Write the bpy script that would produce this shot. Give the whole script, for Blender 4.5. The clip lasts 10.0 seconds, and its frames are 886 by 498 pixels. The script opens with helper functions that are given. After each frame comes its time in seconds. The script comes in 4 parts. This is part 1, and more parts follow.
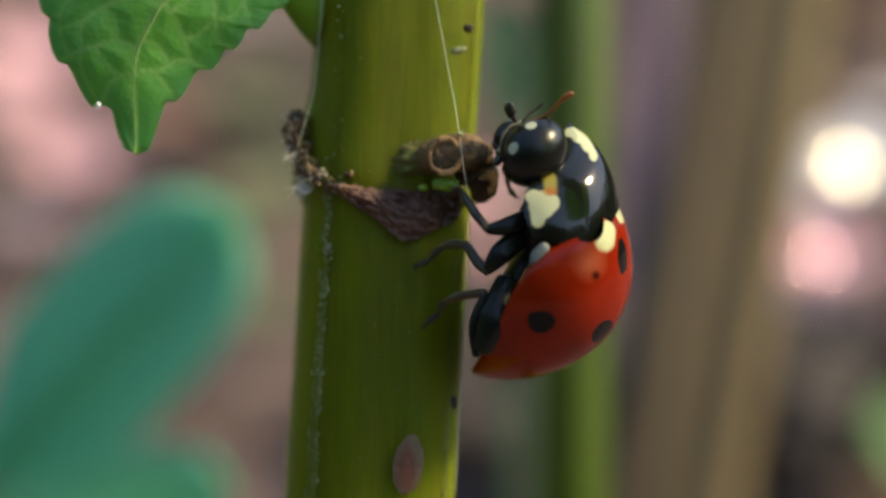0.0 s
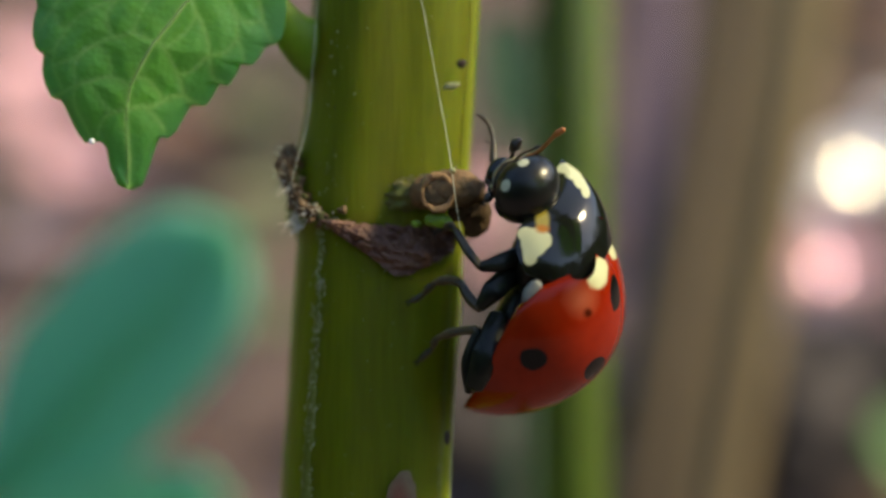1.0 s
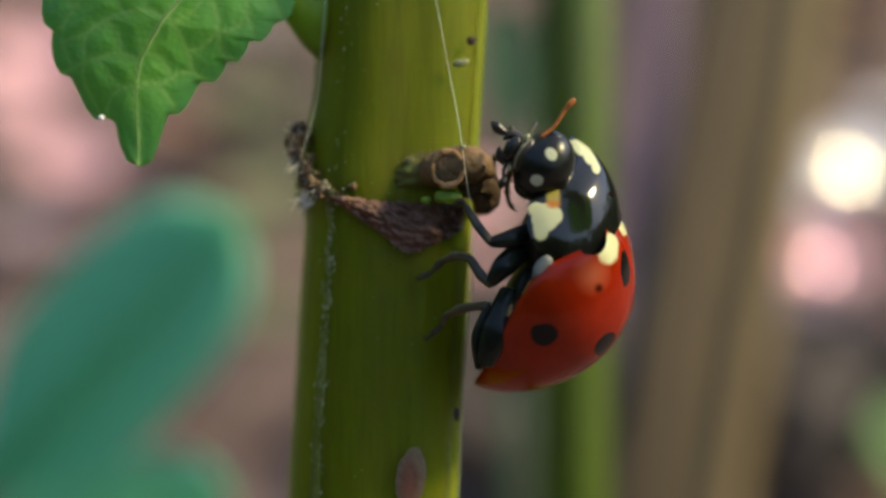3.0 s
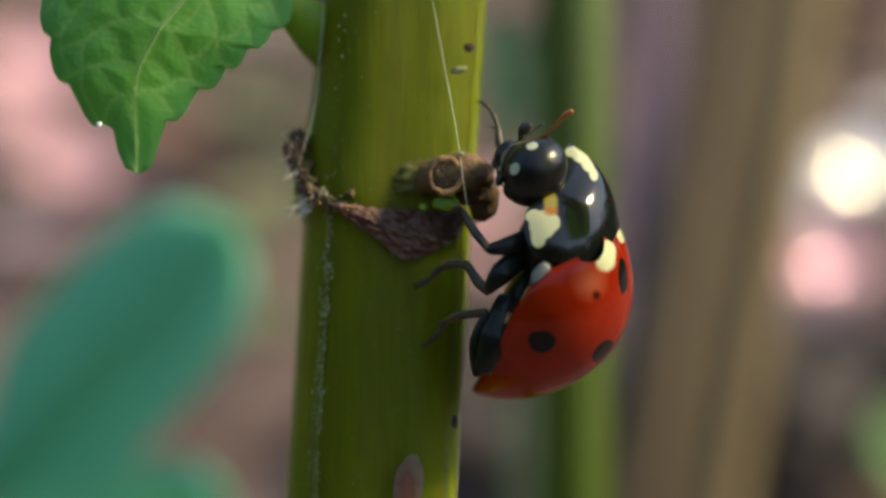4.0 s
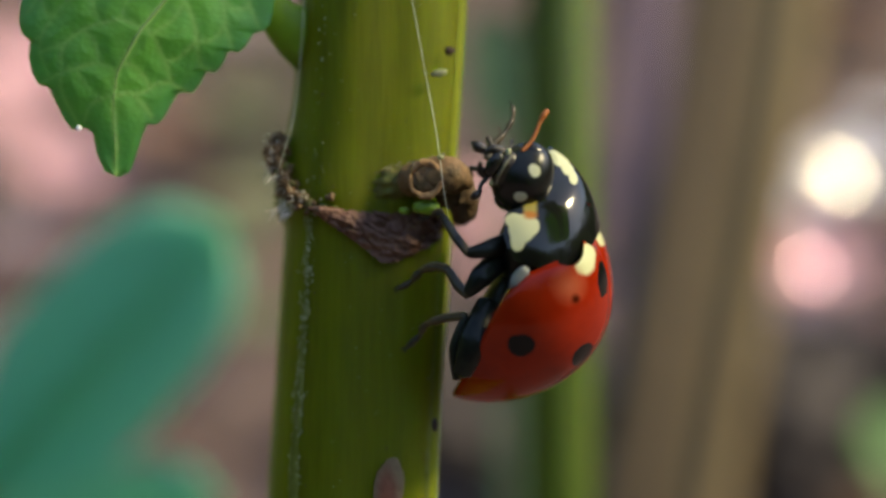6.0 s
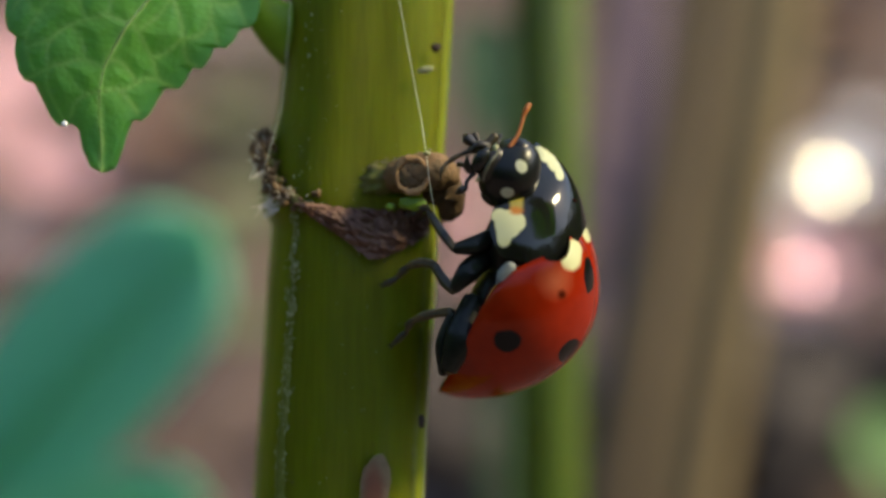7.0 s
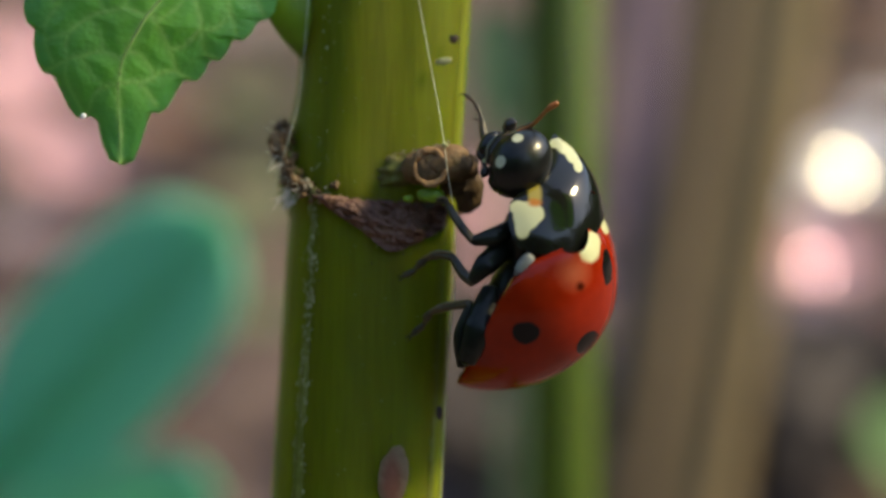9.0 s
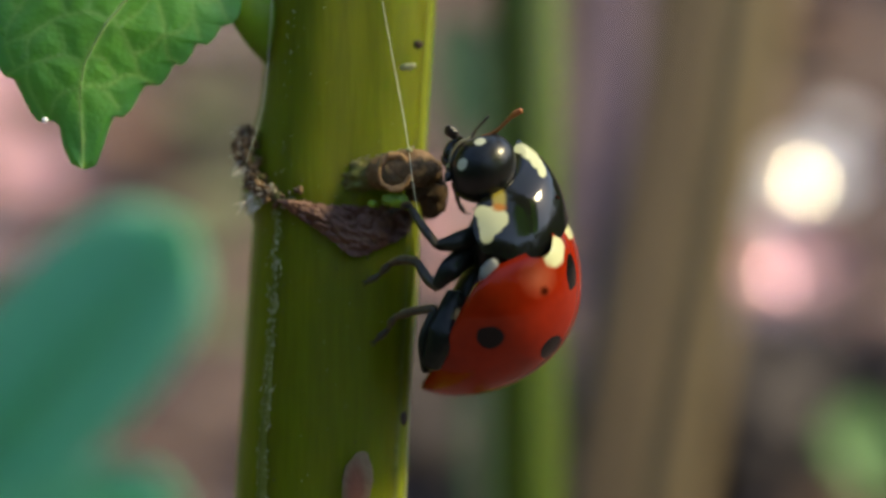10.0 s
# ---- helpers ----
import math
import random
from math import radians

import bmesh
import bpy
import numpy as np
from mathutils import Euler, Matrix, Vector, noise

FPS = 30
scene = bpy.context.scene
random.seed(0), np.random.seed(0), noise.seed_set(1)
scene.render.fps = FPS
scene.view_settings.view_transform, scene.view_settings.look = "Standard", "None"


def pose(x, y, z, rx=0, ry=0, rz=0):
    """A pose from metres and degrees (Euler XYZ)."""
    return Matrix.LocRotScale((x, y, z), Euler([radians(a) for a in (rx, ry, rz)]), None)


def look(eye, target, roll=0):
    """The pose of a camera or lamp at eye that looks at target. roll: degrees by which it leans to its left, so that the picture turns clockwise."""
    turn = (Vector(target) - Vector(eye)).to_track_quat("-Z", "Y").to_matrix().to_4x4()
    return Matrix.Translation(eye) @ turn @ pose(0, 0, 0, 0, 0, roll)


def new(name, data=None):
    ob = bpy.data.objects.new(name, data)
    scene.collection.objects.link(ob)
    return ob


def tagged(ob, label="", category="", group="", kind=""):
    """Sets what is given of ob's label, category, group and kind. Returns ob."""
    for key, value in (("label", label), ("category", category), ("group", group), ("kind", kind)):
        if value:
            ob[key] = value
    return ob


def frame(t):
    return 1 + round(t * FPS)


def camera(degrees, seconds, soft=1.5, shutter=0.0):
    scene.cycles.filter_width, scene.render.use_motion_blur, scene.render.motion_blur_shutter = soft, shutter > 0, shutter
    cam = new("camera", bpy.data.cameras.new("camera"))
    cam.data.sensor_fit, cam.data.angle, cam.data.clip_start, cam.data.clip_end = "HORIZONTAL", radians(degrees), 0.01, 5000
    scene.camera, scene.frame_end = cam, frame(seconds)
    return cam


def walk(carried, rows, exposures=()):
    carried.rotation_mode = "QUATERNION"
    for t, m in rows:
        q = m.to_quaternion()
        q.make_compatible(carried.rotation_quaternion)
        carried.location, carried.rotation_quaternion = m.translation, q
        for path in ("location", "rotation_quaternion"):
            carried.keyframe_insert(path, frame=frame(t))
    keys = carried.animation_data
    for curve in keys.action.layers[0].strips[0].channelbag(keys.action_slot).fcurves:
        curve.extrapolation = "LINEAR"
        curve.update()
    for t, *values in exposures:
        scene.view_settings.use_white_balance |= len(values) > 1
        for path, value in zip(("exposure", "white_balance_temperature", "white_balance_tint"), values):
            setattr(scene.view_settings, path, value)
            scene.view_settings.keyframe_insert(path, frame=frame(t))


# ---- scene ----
# Units while building: millimetres in the plant's leaning frame (x across, y away, z along the stem);
# LEAN takes them to world metres, the ground being z = 0.
MM = 0.001
LEAN = Matrix.Translation((0, 0, 0.13)) @ pose(0, 0, 0, -20)
EYE_Y = -34.0


def eye(x, z, yaw, pitch, roll=0.0):
    """Camera pose: millimetres across and up, degrees of turn."""
    return LEAN @ pose(x * MM, EYE_Y * MM, z * MM, 90 + pitch, roll, yaw)


cam = camera(38.3, 10.0, soft=2.9)
cam.data.dof.use_dof = True
cam.data.dof.focus_distance = 0.0329
cam.data.dof.aperture_fstop = 23.5
PATH = [
    (0, -0.033, 0.016, 0.300, -0.662),
    (0.5, 0.033, 0.492, 0.207, -0.676),
    (1, 0.303, 0.787, 0.549, -0.361),
    (1.5, -0.049, 0.246, 0.069, 0.601),
    (2, -0.360, 0.229, 0.078, 0.070),
    (2.2, -0.360, 0.147, 0.154, -0.122),
    (3.5, 0.000, 0.262, 0.305, -0.493),
    (4, -0.016, 0.262, 0.353, -0.213),
    (4.5, -0.147, 0.197, 0.361, -0.331),
    (5, -0.229, -0.098, 0.070, 0.166),
    (5.5, 0.000, 0.000, 0.000, 0.000),
    (6, 0.311, 0.377, 0.017, -0.254),
    (7.5, 0.541, 0.049, -0.535, 0.069),
    (8, 1.032, 0.262, 0.065, -0.442),
    (8.5, 0.787, 0.328, 0.006, -0.603),
    (9, 0.246, 0.131, 0.110, -0.373),
    (9.5, 0.115, 0.131, -0.238, -0.145),
    (10, 0.246, 0.016, -1.489, 0.049),
]
walk(cam, [(t, eye(x, z, yaw, pitch)) for t, x, z, yaw, pitch in PATH])

# ---------------------------------------------------------------- light
SUN_EL, SUN_AZ = 42.0, 88.0
world = bpy.data.worlds.new("sky")
scene.world = world
world.use_nodes = True
sky = world.node_tree.nodes.new("ShaderNodeTexSky")
sky.sky_type = "NISHITA"
sky.sun_disc = False
sky.sun_elevation, sky.sun_rotation = radians(SUN_EL), radians(SUN_AZ)
back = world.node_tree.nodes["Background"]
back.inputs["Strength"].default_value = 0.15
world.node_tree.links.new(sky.outputs["Color"], back.inputs["Color"])
sun = new("sun", bpy.data.lights.new("sun", "SUN"))
sun.data.energy, sun.data.angle, sun.data.color = 2.0, radians(10), (1.0, 0.86, 0.50)
sun.matrix_world = look((math.sin(radians(SUN_AZ)) * 5, math.cos(radians(SUN_AZ)) * 5, math.tan(radians(SUN_EL)) * 5), (0, 0, 0))
scene.view_settings.exposure = 1.25
scene.view_settings.use_white_balance = True
scene.view_settings.white_balance_temperature = 6700


# ---------------------------------------------------------------- materials
def mat(name, colour, second=None, rough=0.5, scale=400.0, metal=0.0, coat=0.0, bump=0.0, bump_scale=None, sub=0.0,
        stretch=(1, 1, 1), island=False, spec=0.5, trans=0.0, contrast=0.5):
    """Principled material: two colours mixed by noise at two scales, with fine relief."""
    m = bpy.data.materials.new(name)
    m.use_nodes = True
    nt, nodes = m.node_tree, m.node_tree.nodes
    p = nodes["Principled BSDF"]
    p.inputs["Roughness"].default_value = rough
    p.inputs["Metallic"].default_value = metal
    p.inputs["Coat Weight"].default_value = coat
    p.inputs["Coat Roughness"].default_value = 0.12
    p.inputs["Specular IOR Level"].default_value = spec
    p.inputs["Subsurface Weight"].default_value = sub
    p.inputs["Subsurface Radius"].default_value = (0.6, 1.0, 0.25)
    p.inputs["Subsurface Scale"].default_value = 0.0006
    p.inputs["Transmission Weight"].default_value = trans
    second = second or tuple(c * 0.6 for c in colour)
    co = nodes.new("ShaderNodeTexCoord")
    mp = nodes.new("ShaderNodeMapping")
    mp.inputs["Scale"].default_value = stretch
    nt.links.new(co.outputs["Object"], mp.inputs["Vector"])
    mixes = []
    for k, (s, d) in enumerate(((scale, 5.0), (scale * 5.3, 3.0))):
        n = nodes.new("ShaderNodeTexNoise")
        n.inputs["Scale"].default_value, n.inputs["Detail"].default_value = s, d
        nt.links.new(mp.outputs["Vector"], n.inputs["Vector"])
        mixes.append(n)
    avg = nodes.new("ShaderNodeMix")
    avg.data_type = "FLOAT"
    avg.inputs[0].default_value = 0.35
    nt.links.new(mixes[0].outputs["Fac"], avg.inputs[2])
    nt.links.new(mixes[1].outputs["Fac"], avg.inputs[3])
    ramp = nodes.new("ShaderNodeMapRange")
    ramp.inputs[1].default_value, ramp.inputs[2].default_value = 0.5 - 0.25 * contrast, 0.5 + 0.25 * contrast
    nt.links.new(avg.outputs[0], ramp.inputs[0])
    fac = ramp.outputs[0]
    if island:
        g = nodes.new("ShaderNodeNewGeometry")
        add = nodes.new("ShaderNodeMath")
        add.operation = "MULTIPLY_ADD"
        nt.links.new(fac, add.inputs[0])
        add.inputs[1].default_value = 0.4
        half = nodes.new("ShaderNodeMath")
        half.operation = "MULTIPLY"
        half.inputs[1].default_value = 0.7
        nt.links.new(g.outputs["Random Per Island"], half.inputs[0])
        nt.links.new(half.outputs[0], add.inputs[2])
        fac = add.outputs[0]
    mix = nodes.new("ShaderNodeMix")
    mix.data_type = "RGBA"
    nt.links.new(fac, mix.inputs[0])
    mix.inputs[6].default_value, mix.inputs[7].default_value = (*colour, 1), (*second, 1)
    nt.links.new(mix.outputs[2], p.inputs["Base Color"])
    if bump:
        b = nodes.new("ShaderNodeBump")
        b.inputs["Strength"].default_value, b.inputs["Distance"].default_value = 1.0, bump * MM
        n = nodes.new("ShaderNodeTexNoise")
        n.inputs["Scale"].default_value, n.inputs["Detail"].default_value = bump_scale or scale * 4, 4.0
        nt.links.new(mp.outputs["Vector"], n.inputs["Vector"])
        nt.links.new(n.outputs["Fac"], b.inputs["Height"])
        nt.links.new(b.outputs["Normal"], p.inputs["Normal"])
    return m


def marked(m, marks, wobble=0.0, wobble_scale=2500.0):
    """Adds painted marks with a shape of their own: (centre mm, radii mm, colour) on the object's own axes."""
    nt, nodes = m.node_tree, m.node_tree.nodes
    p = nodes["Principled BSDF"]
    link = p.inputs["Base Color"].links[0]
    colour = link.from_socket
    co = nodes.new("ShaderNodeTexCoord")
    vec = co.outputs["Object"]
    if wobble:
        n = nodes.new("ShaderNodeTexNoise")
        n.inputs["Scale"].default_value = wobble_scale
        sub_ = nodes.new("ShaderNodeVectorMath")
        sub_.operation = "SUBTRACT"
        sub_.inputs[1].default_value = (0.5, 0.5, 0.5)
        mul = nodes.new("ShaderNodeVectorMath")
        mul.operation = "SCALE"
        mul.inputs["Scale"].default_value = wobble * MM
        add = nodes.new("ShaderNodeVectorMath")
        nt.links.new(vec, n.inputs["Vector"])
        nt.links.new(n.outputs["Color"], sub_.inputs[0])
        nt.links.new(sub_.outputs[0], mul.inputs[0])
        nt.links.new(vec, add.inputs[0])
        nt.links.new(mul.outputs[0], add.inputs[1])
        vec = add.outputs[0]
    for centre, radii, paint, soft in marks:
        d = nodes.new("ShaderNodeVectorMath")
        d.operation = "SUBTRACT"
        d.inputs[1].default_value = [c * MM for c in centre]
        nt.links.new(vec, d.inputs[0])
        s = nodes.new("ShaderNodeVectorMath")
        s.operation = "MULTIPLY"
        s.inputs[1].default_value = [1 / (r * MM) for r in radii]
        nt.links.new(d.outputs[0], s.inputs[0])
        le = nodes.new("ShaderNodeVectorMath")
        le.operation = "LENGTH"
        nt.links.new(s.outputs[0], le.inputs[0])
        mr = nodes.new("ShaderNodeMapRange")
        mr.inputs[1].default_value, mr.inputs[2].default_value = 1.0 + soft, 1.0 - soft
        nt.links.new(le.outputs["Value"], mr.inputs[0])
        mix = nodes.new("ShaderNodeMix")
        mix.data_type = "RGBA"
        mix.inputs[7].default_value = (*paint, 1)
        nt.links.new(mr.outputs[0], mix.inputs[0])
        nt.links.new(colour, mix.inputs[6])
        colour = mix.outputs[2]
    nt.links.new(colour, p.inputs["Base Color"])
    return m


def lets_light_through(m, weight, paint):
    """Part of the light that falls on a thin leaf comes out on its other side."""
    nt, nodes = m.node_tree, m.node_tree.nodes
    p, out = nodes["Principled BSDF"], nodes["Material Output"]
    tr = nodes.new("ShaderNodeBsdfTranslucent")
    tr.inputs["Color"].default_value = (*paint, 1)
    mix = nodes.new("ShaderNodeMixShader")
    mix.inputs[0].default_value = weight
    nt.links.new(p.outputs["BSDF"], mix.inputs[1])
    nt.links.new(tr.outputs["BSDF"], mix.inputs[2])
    nt.links.new(mix.outputs["Shader"], out.inputs["Surface"])
    return m


CREAM, BLACK = (0.54, 0.54, 0.31), (0.006, 0.006, 0.006)
M_STEM = mat("stem_green", (0.158, 0.182, 0.004), (0.086, 0.105, 0.002), 0.5, 260, spec=0.14, stretch=(6, 6, 0.5), bump=0.02, bump_scale=1200, sub=1.0, contrast=0.9)
M_STEM.node_tree.nodes["Principled BSDF"].inputs["Subsurface Scale"].default_value = 0.003
M_RIB = mat("rib_yellow", (0.19, 0.22, 0.006), (0.12, 0.145, 0.004), 0.5, 300, spec=0.25, stretch=(4, 4, 0.5), contrast=0.8)
M_RIDGE = mat("ridge_pale", (0.155, 0.175, 0.035), (0.095, 0.115, 0.008), 0.6, 1500, spec=0.2, bump=0.04, contrast=0.5)
M_LEAF = mat("leaf_green", (0.165, 0.41, 0.055), (0.095, 0.30, 0.08), 0.42, 380, bump=0.015, bump_scale=3500, sub=0.25, contrast=0.8)


def veined(m, paint, layer="vein"):
    """Another pigment along one of the leaf's own layers."""
    nt, nodes = m.node_tree, m.node_tree.nodes
    p = nodes["Principled BSDF"]
    colour = p.inputs["Base Color"].links[0].from_socket
    at = nodes.new("ShaderNodeAttribute")
    at.attribute_name = layer
    mix = nodes.new("ShaderNodeMix")
    mix.data_type = "RGBA"
    mix.inputs[7].default_value = (*paint, 1)
    nt.links.new(at.outputs["Fac"], mix.inputs[0])
    nt.links.new(colour, mix.inputs[6])
    nt.links.new(mix.outputs[2], p.inputs["Base Color"])
    return m


veined(M_LEAF, (0.07, 0.25, 0.095), "margin")
veined(M_LEAF, (0.33, 0.55, 0.17))
M_UNSEEN_LEAF = mat("unseen_leaf_green", (0.13, 0.30, 0.03), (0.085, 0.235, 0.035), 0.5, 500, bump=0.03, bump_scale=3500, sub=0.25)
lets_light_through(M_UNSEEN_LEAF, 0.8, (0.32, 0.60, 0.07))
lets_light_through(M_LEAF, 0.45, (0.38, 0.78, 0.12))
M_PETIOLE = mat("petiole_green", (0.17, 0.29, 0.012), (0.12, 0.22, 0.01), 0.45, 500, sub=0.5, spec=0.25, bump=0.02, bump_scale=2500)
M_DEW = mat("dew", (0.85, 0.87, 0.85), (0.7, 0.72, 0.7), 0.15, 900)
M_VEIN = mat("vein_pale", (0.20, 0.34, 0.09), (0.15, 0.27, 0.06), 0.45, 900)
M_BRACT = mat("bract_brown", (0.066, 0.025, 0.014), (0.17, 0.085, 0.052), 0.7, 1100, bump=0.05, bump_scale=3200, contrast=0.6)
M_BLEM = mat("blemish", (0.21, 0.15, 0.08), (0.12, 0.075, 0.04), 0.7, 900, bump=0.05, contrast=0.7)
marked(M_BLEM, [((10.59, -2, 132.84), (0.25, 0.4, 0.62), (0.17, 0.062, 0.032), 0.4)], 0.15)
M_BARK = mat("scar_brown", (0.13, 0.075, 0.030), (0.045, 0.028, 0.014), 0.8, 1600, bump=0.08, bump_scale=4000, contrast=0.8)
M_STUB = mat("stub_green", (0.105, 0.13, 0.006), (0.085, 0.066, 0.018), 0.65, 700, bump=0.05, bump_scale=3000, contrast=0.5)
M_STUBB = mat("stub_brown", (0.19, 0.105, 0.042), (0.08, 0.05, 0.017), 0.75, 1300, bump=0.10, bump_scale=3000, contrast=0.5)
M_CORK = mat("cork", (0.42, 0.24, 0.10), (0.22, 0.12, 0.05), 0.8, 2000, bump=0.06, contrast=0.8)
M_CRUST = mat("crust", (0.30, 0.27, 0.17), (0.13, 0.10, 0.055), 0.7, 2500, bump=0.03)
M_BUD = mat("bud_green", (0.24, 0.42, 0.012), (0.10, 0.18, 0.01), 0.4, 900)
M_HAIR = mat("hair", (0.72, 0.68, 0.58), (0.5, 0.44, 0.34), 0.6, 900)
M_SILK = mat("silk", (0.62, 0.62, 0.45), (0.5, 0.5, 0.38), 0.35, 900)
M_FLECK = mat("fleck", (0.36, 0.37, 0.19), (0.20, 0.21, 0.09), 0.5, 2000)
M_DARK = mat("dark_speck", (0.02, 0.012, 0.01), (0.04, 0.02, 0.012), 0.7, 2000)
M_BLACK = mat("chitin_black", BLACK, (0.012, 0.013, 0.012), 0.25, 1500, coat=0.2, bump=0.004, bump_scale=9000)
M_LEG = mat("leg_black", (0.005, 0.006, 0.005), (0.016, 0.018, 0.012), 0.30, 1200, bump=0.01, bump_scale=6000, spec=0.22)
M_TARSUS = mat("tarsus", (0.012, 0.010, 0.007), (0.09, 0.065, 0.026), 0.45, 1500, contrast=0.6)
M_FOOT_HIGHLIGHT = mat("foot_highlight", (0.26, 0.22, 0.11), (0.12, 0.10, 0.05), 0.6, 1800)
M_ANT = mat("antenna_orange", (0.42, 0.13, 0.02), (0.26, 0.08, 0.015), 0.45, 1500)
M_EYE = mat("eye", (0.006, 0.007, 0.006), (0.012, 0.012, 0.011), 0.25, 1500, coat=0.1, spec=0.35)
M_PLATE = mat("plate", (0.20, 0.21, 0.19), (0.10, 0.11, 0.10), 0.5, 1500)
M_CREAM = mat("cream", CREAM, (0.5, 0.5, 0.26), 0.35, 1500)
M_RIM = mat("rim", (0.22, 0.21, 0.15), (0.12, 0.12, 0.08), 0.45, 2000)
M_PALP = mat("palp", (0.012, 0.011, 0.010), (0.035, 0.025, 0.018), 0.35, 2000)
M_SHOOT = mat("far_leaf", (0.13, 0.44, 0.31), (0.11, 0.38, 0.24), 0.55, 60, bump=0.05, bump_scale=300)
M_SHOOT_RIB = mat("far_rib", (0.17, 0.50, 0.33), (0.14, 0.44, 0.27), 0.45, 60)
lets_light_through(M_SHOOT, 0.55, (0.42, 0.90, 0.66))
lets_light_through(M_SHOOT_RIB, 0.6, (0.45, 0.90, 0.62))
M_SHADE = mat("shade_leaf", (0.05, 0.115, 0.055), (0.035, 0.085, 0.04), 0.5, 60)
M_SOFT = mat("soft_leaf", (0.09, 0.22, 0.04), (0.06, 0.16, 0.03), 0.5, 60)
M_CANE = mat("green_cane", (0.085, 0.135, 0.004), (0.06, 0.095, 0.003), 0.45, 120, stretch=(4, 4, 0.4), sub=0.6)
M_CANE.node_tree.nodes["Principled BSDF"].inputs["Subsurface Scale"].default_value = 0.002
M_DRY = mat("dry_stalk", (0.27, 0.195, 0.085), (0.15, 0.105, 0.05), 0.75, 34, stretch=(3, 3, 0.3), bump=0.2)
M_SHEATH = mat("dry_sheath", (0.19, 0.13, 0.07), (0.11, 0.075, 0.04), 0.8, 40, stretch=(3, 3, 0.3), bump=0.1)
M_MAUVE = mat("mauve_stalk", (0.215, 0.145, 0.205), (0.155, 0.105, 0.145), 0.7, 70, stretch=(3, 3, 0.3), bump=0.05)
M_SOIL = mat("soil", (0.082, 0.055, 0.045), (0.165, 0.11, 0.093), 0.9, 9, bump=4.0, bump_scale=60, contrast=1.0)
M_LITTER = mat("litter", (0.045, 0.03, 0.026), (0.33, 0.215, 0.18), 0.8, 40, island=True)
M_HEDGE = mat("hedge", (0.09, 0.18, 0.03), (0.18, 0.30, 0.05), 0.5, 12, island=True)
M_HEDGE_SHADE = mat("hedge_shade", (0.02, 0.035, 0.01), (0.035, 0.05, 0.015), 0.9, 8)
# near-black, for leaf shapes that darken the ground
M_DARK_LEAF = mat("dead_leaf", (0.014, 0.009, 0.008), (0.032, 0.020, 0.017), 0.7, 60)
M_RUST = mat("rust_leaf", (0.34, 0.17, 0.10), (0.22, 0.11, 0.065), 0.8, 60)
M_OLIVE = mat("olive_leaf", (0.17, 0.18, 0.09), (0.11, 0.12, 0.06), 0.8, 60)
M_ASH = mat("ash_leaf", (0.30, 0.22, 0.25), (0.21, 0.155, 0.17), 0.8, 60)
M_SUNLIT = mat("petal", (0.92, 0.87, 0.86), (0.88, 0.82, 0.81), 0.6, 60)
# mirror-like colours for the added glint reflectors, one tinted pink
M_GLINT = mat("glint_pale", (0.75, 0.68, 0.62), (0.6, 0.52, 0.47), 0.12, 60, spec=1.0)
M_GLINT_PINK = mat("glint_pink", (0.55, 0.30, 0.30), (0.45, 0.24, 0.24), 0.12, 60, spec=1.0)
M_GLINT_PINK.node_tree.nodes["Principled BSDF"].inputs["Specular Tint"].default_value = (0.95, 0.55, 0.95, 1)
M_SUNLIT_PINK = mat("sunlit_pink", (0.80, 0.46, 0.46), (0.70, 0.38, 0.39), 0.6, 60)


# ---------------------------------------------------------------- mesh helpers (millimetres)
BASE = {}


def thing(name, base, label, category, group="", kind=""):
    ob = new(name)
    ob.empty_display_size = 0.002
    ob.matrix_world = LEAN @ Matrix.Translation(Vector(base) * MM)
    BASE[ob.name] = Vector(base)
    return tagged(ob, label, category, group, kind)


def part(name, bm, material, parent, label="", kind=""):
    """Links a bmesh (millimetres in the leaning frame) as one mesh under a thing or part."""
    root = parent
    while root.parent:
        root = root.parent
    base = BASE.get(root.name, Vector())
    for v in bm.verts:
        v.co = (v.co - base) * MM
    me = bpy.data.meshes.new(name)
    bmesh.ops.recalc_face_normals(bm, faces=bm.faces)
    bm.to_mesh(me)
    bm.free()
    me.materials.append(material)
    for f in me.polygons:
        f.use_smooth = True
    ob = new(name, me)
    ob.parent = parent
    return tagged(ob, label, kind=kind)


def grid(fn, nu, nv, close_u=False, close_v=False, bm=None):
    """A sheet of quads from fn(u, v), both 0 to 1."""
    bm = bm or bmesh.new()
    rows = []
    for i in range(nu if close_u else nu + 1):
        rows.append([bm.verts.new(fn(i / nu, j / nv)) for j in range(nv if close_v else nv + 1)])
    n, m = len(rows), len(rows[0])
    for i in range(n if close_u else n - 1):
        for j in range(m if close_v else m - 1):
            bm.faces.new((rows[i][j], rows[(i + 1) % n][j], rows[(i + 1) % n][(j + 1) % m], rows[i][(j + 1) % m]))
    return bm


def spline(points, t):
    """Catmull-Rom through points, t 0 to 1."""
    pts = [Vector(p) for p in points]
    x = min(max(t, 0.0), 1.0) * (len(pts) - 1)
    i = min(int(x), len(pts) - 2)
    f = x - i
    a, b, c, d = pts[max(i - 1, 0)], pts[i], pts[i + 1], pts[min(i + 2, len(pts) - 1)]
    return 0.5 * (2 * b + (c - a) * f + (2 * a - 5 * b + 4 * c - d) * f * f + (3 * b - a - 3 * c + d) * f ** 3)


def line(values, t):
    x = min(max(t, 0.0), 1.0) * (len(values) - 1)
    i = min(int(x), len(values) - 2)
    return values[i] + (values[i + 1] - values[i]) * (x - i)


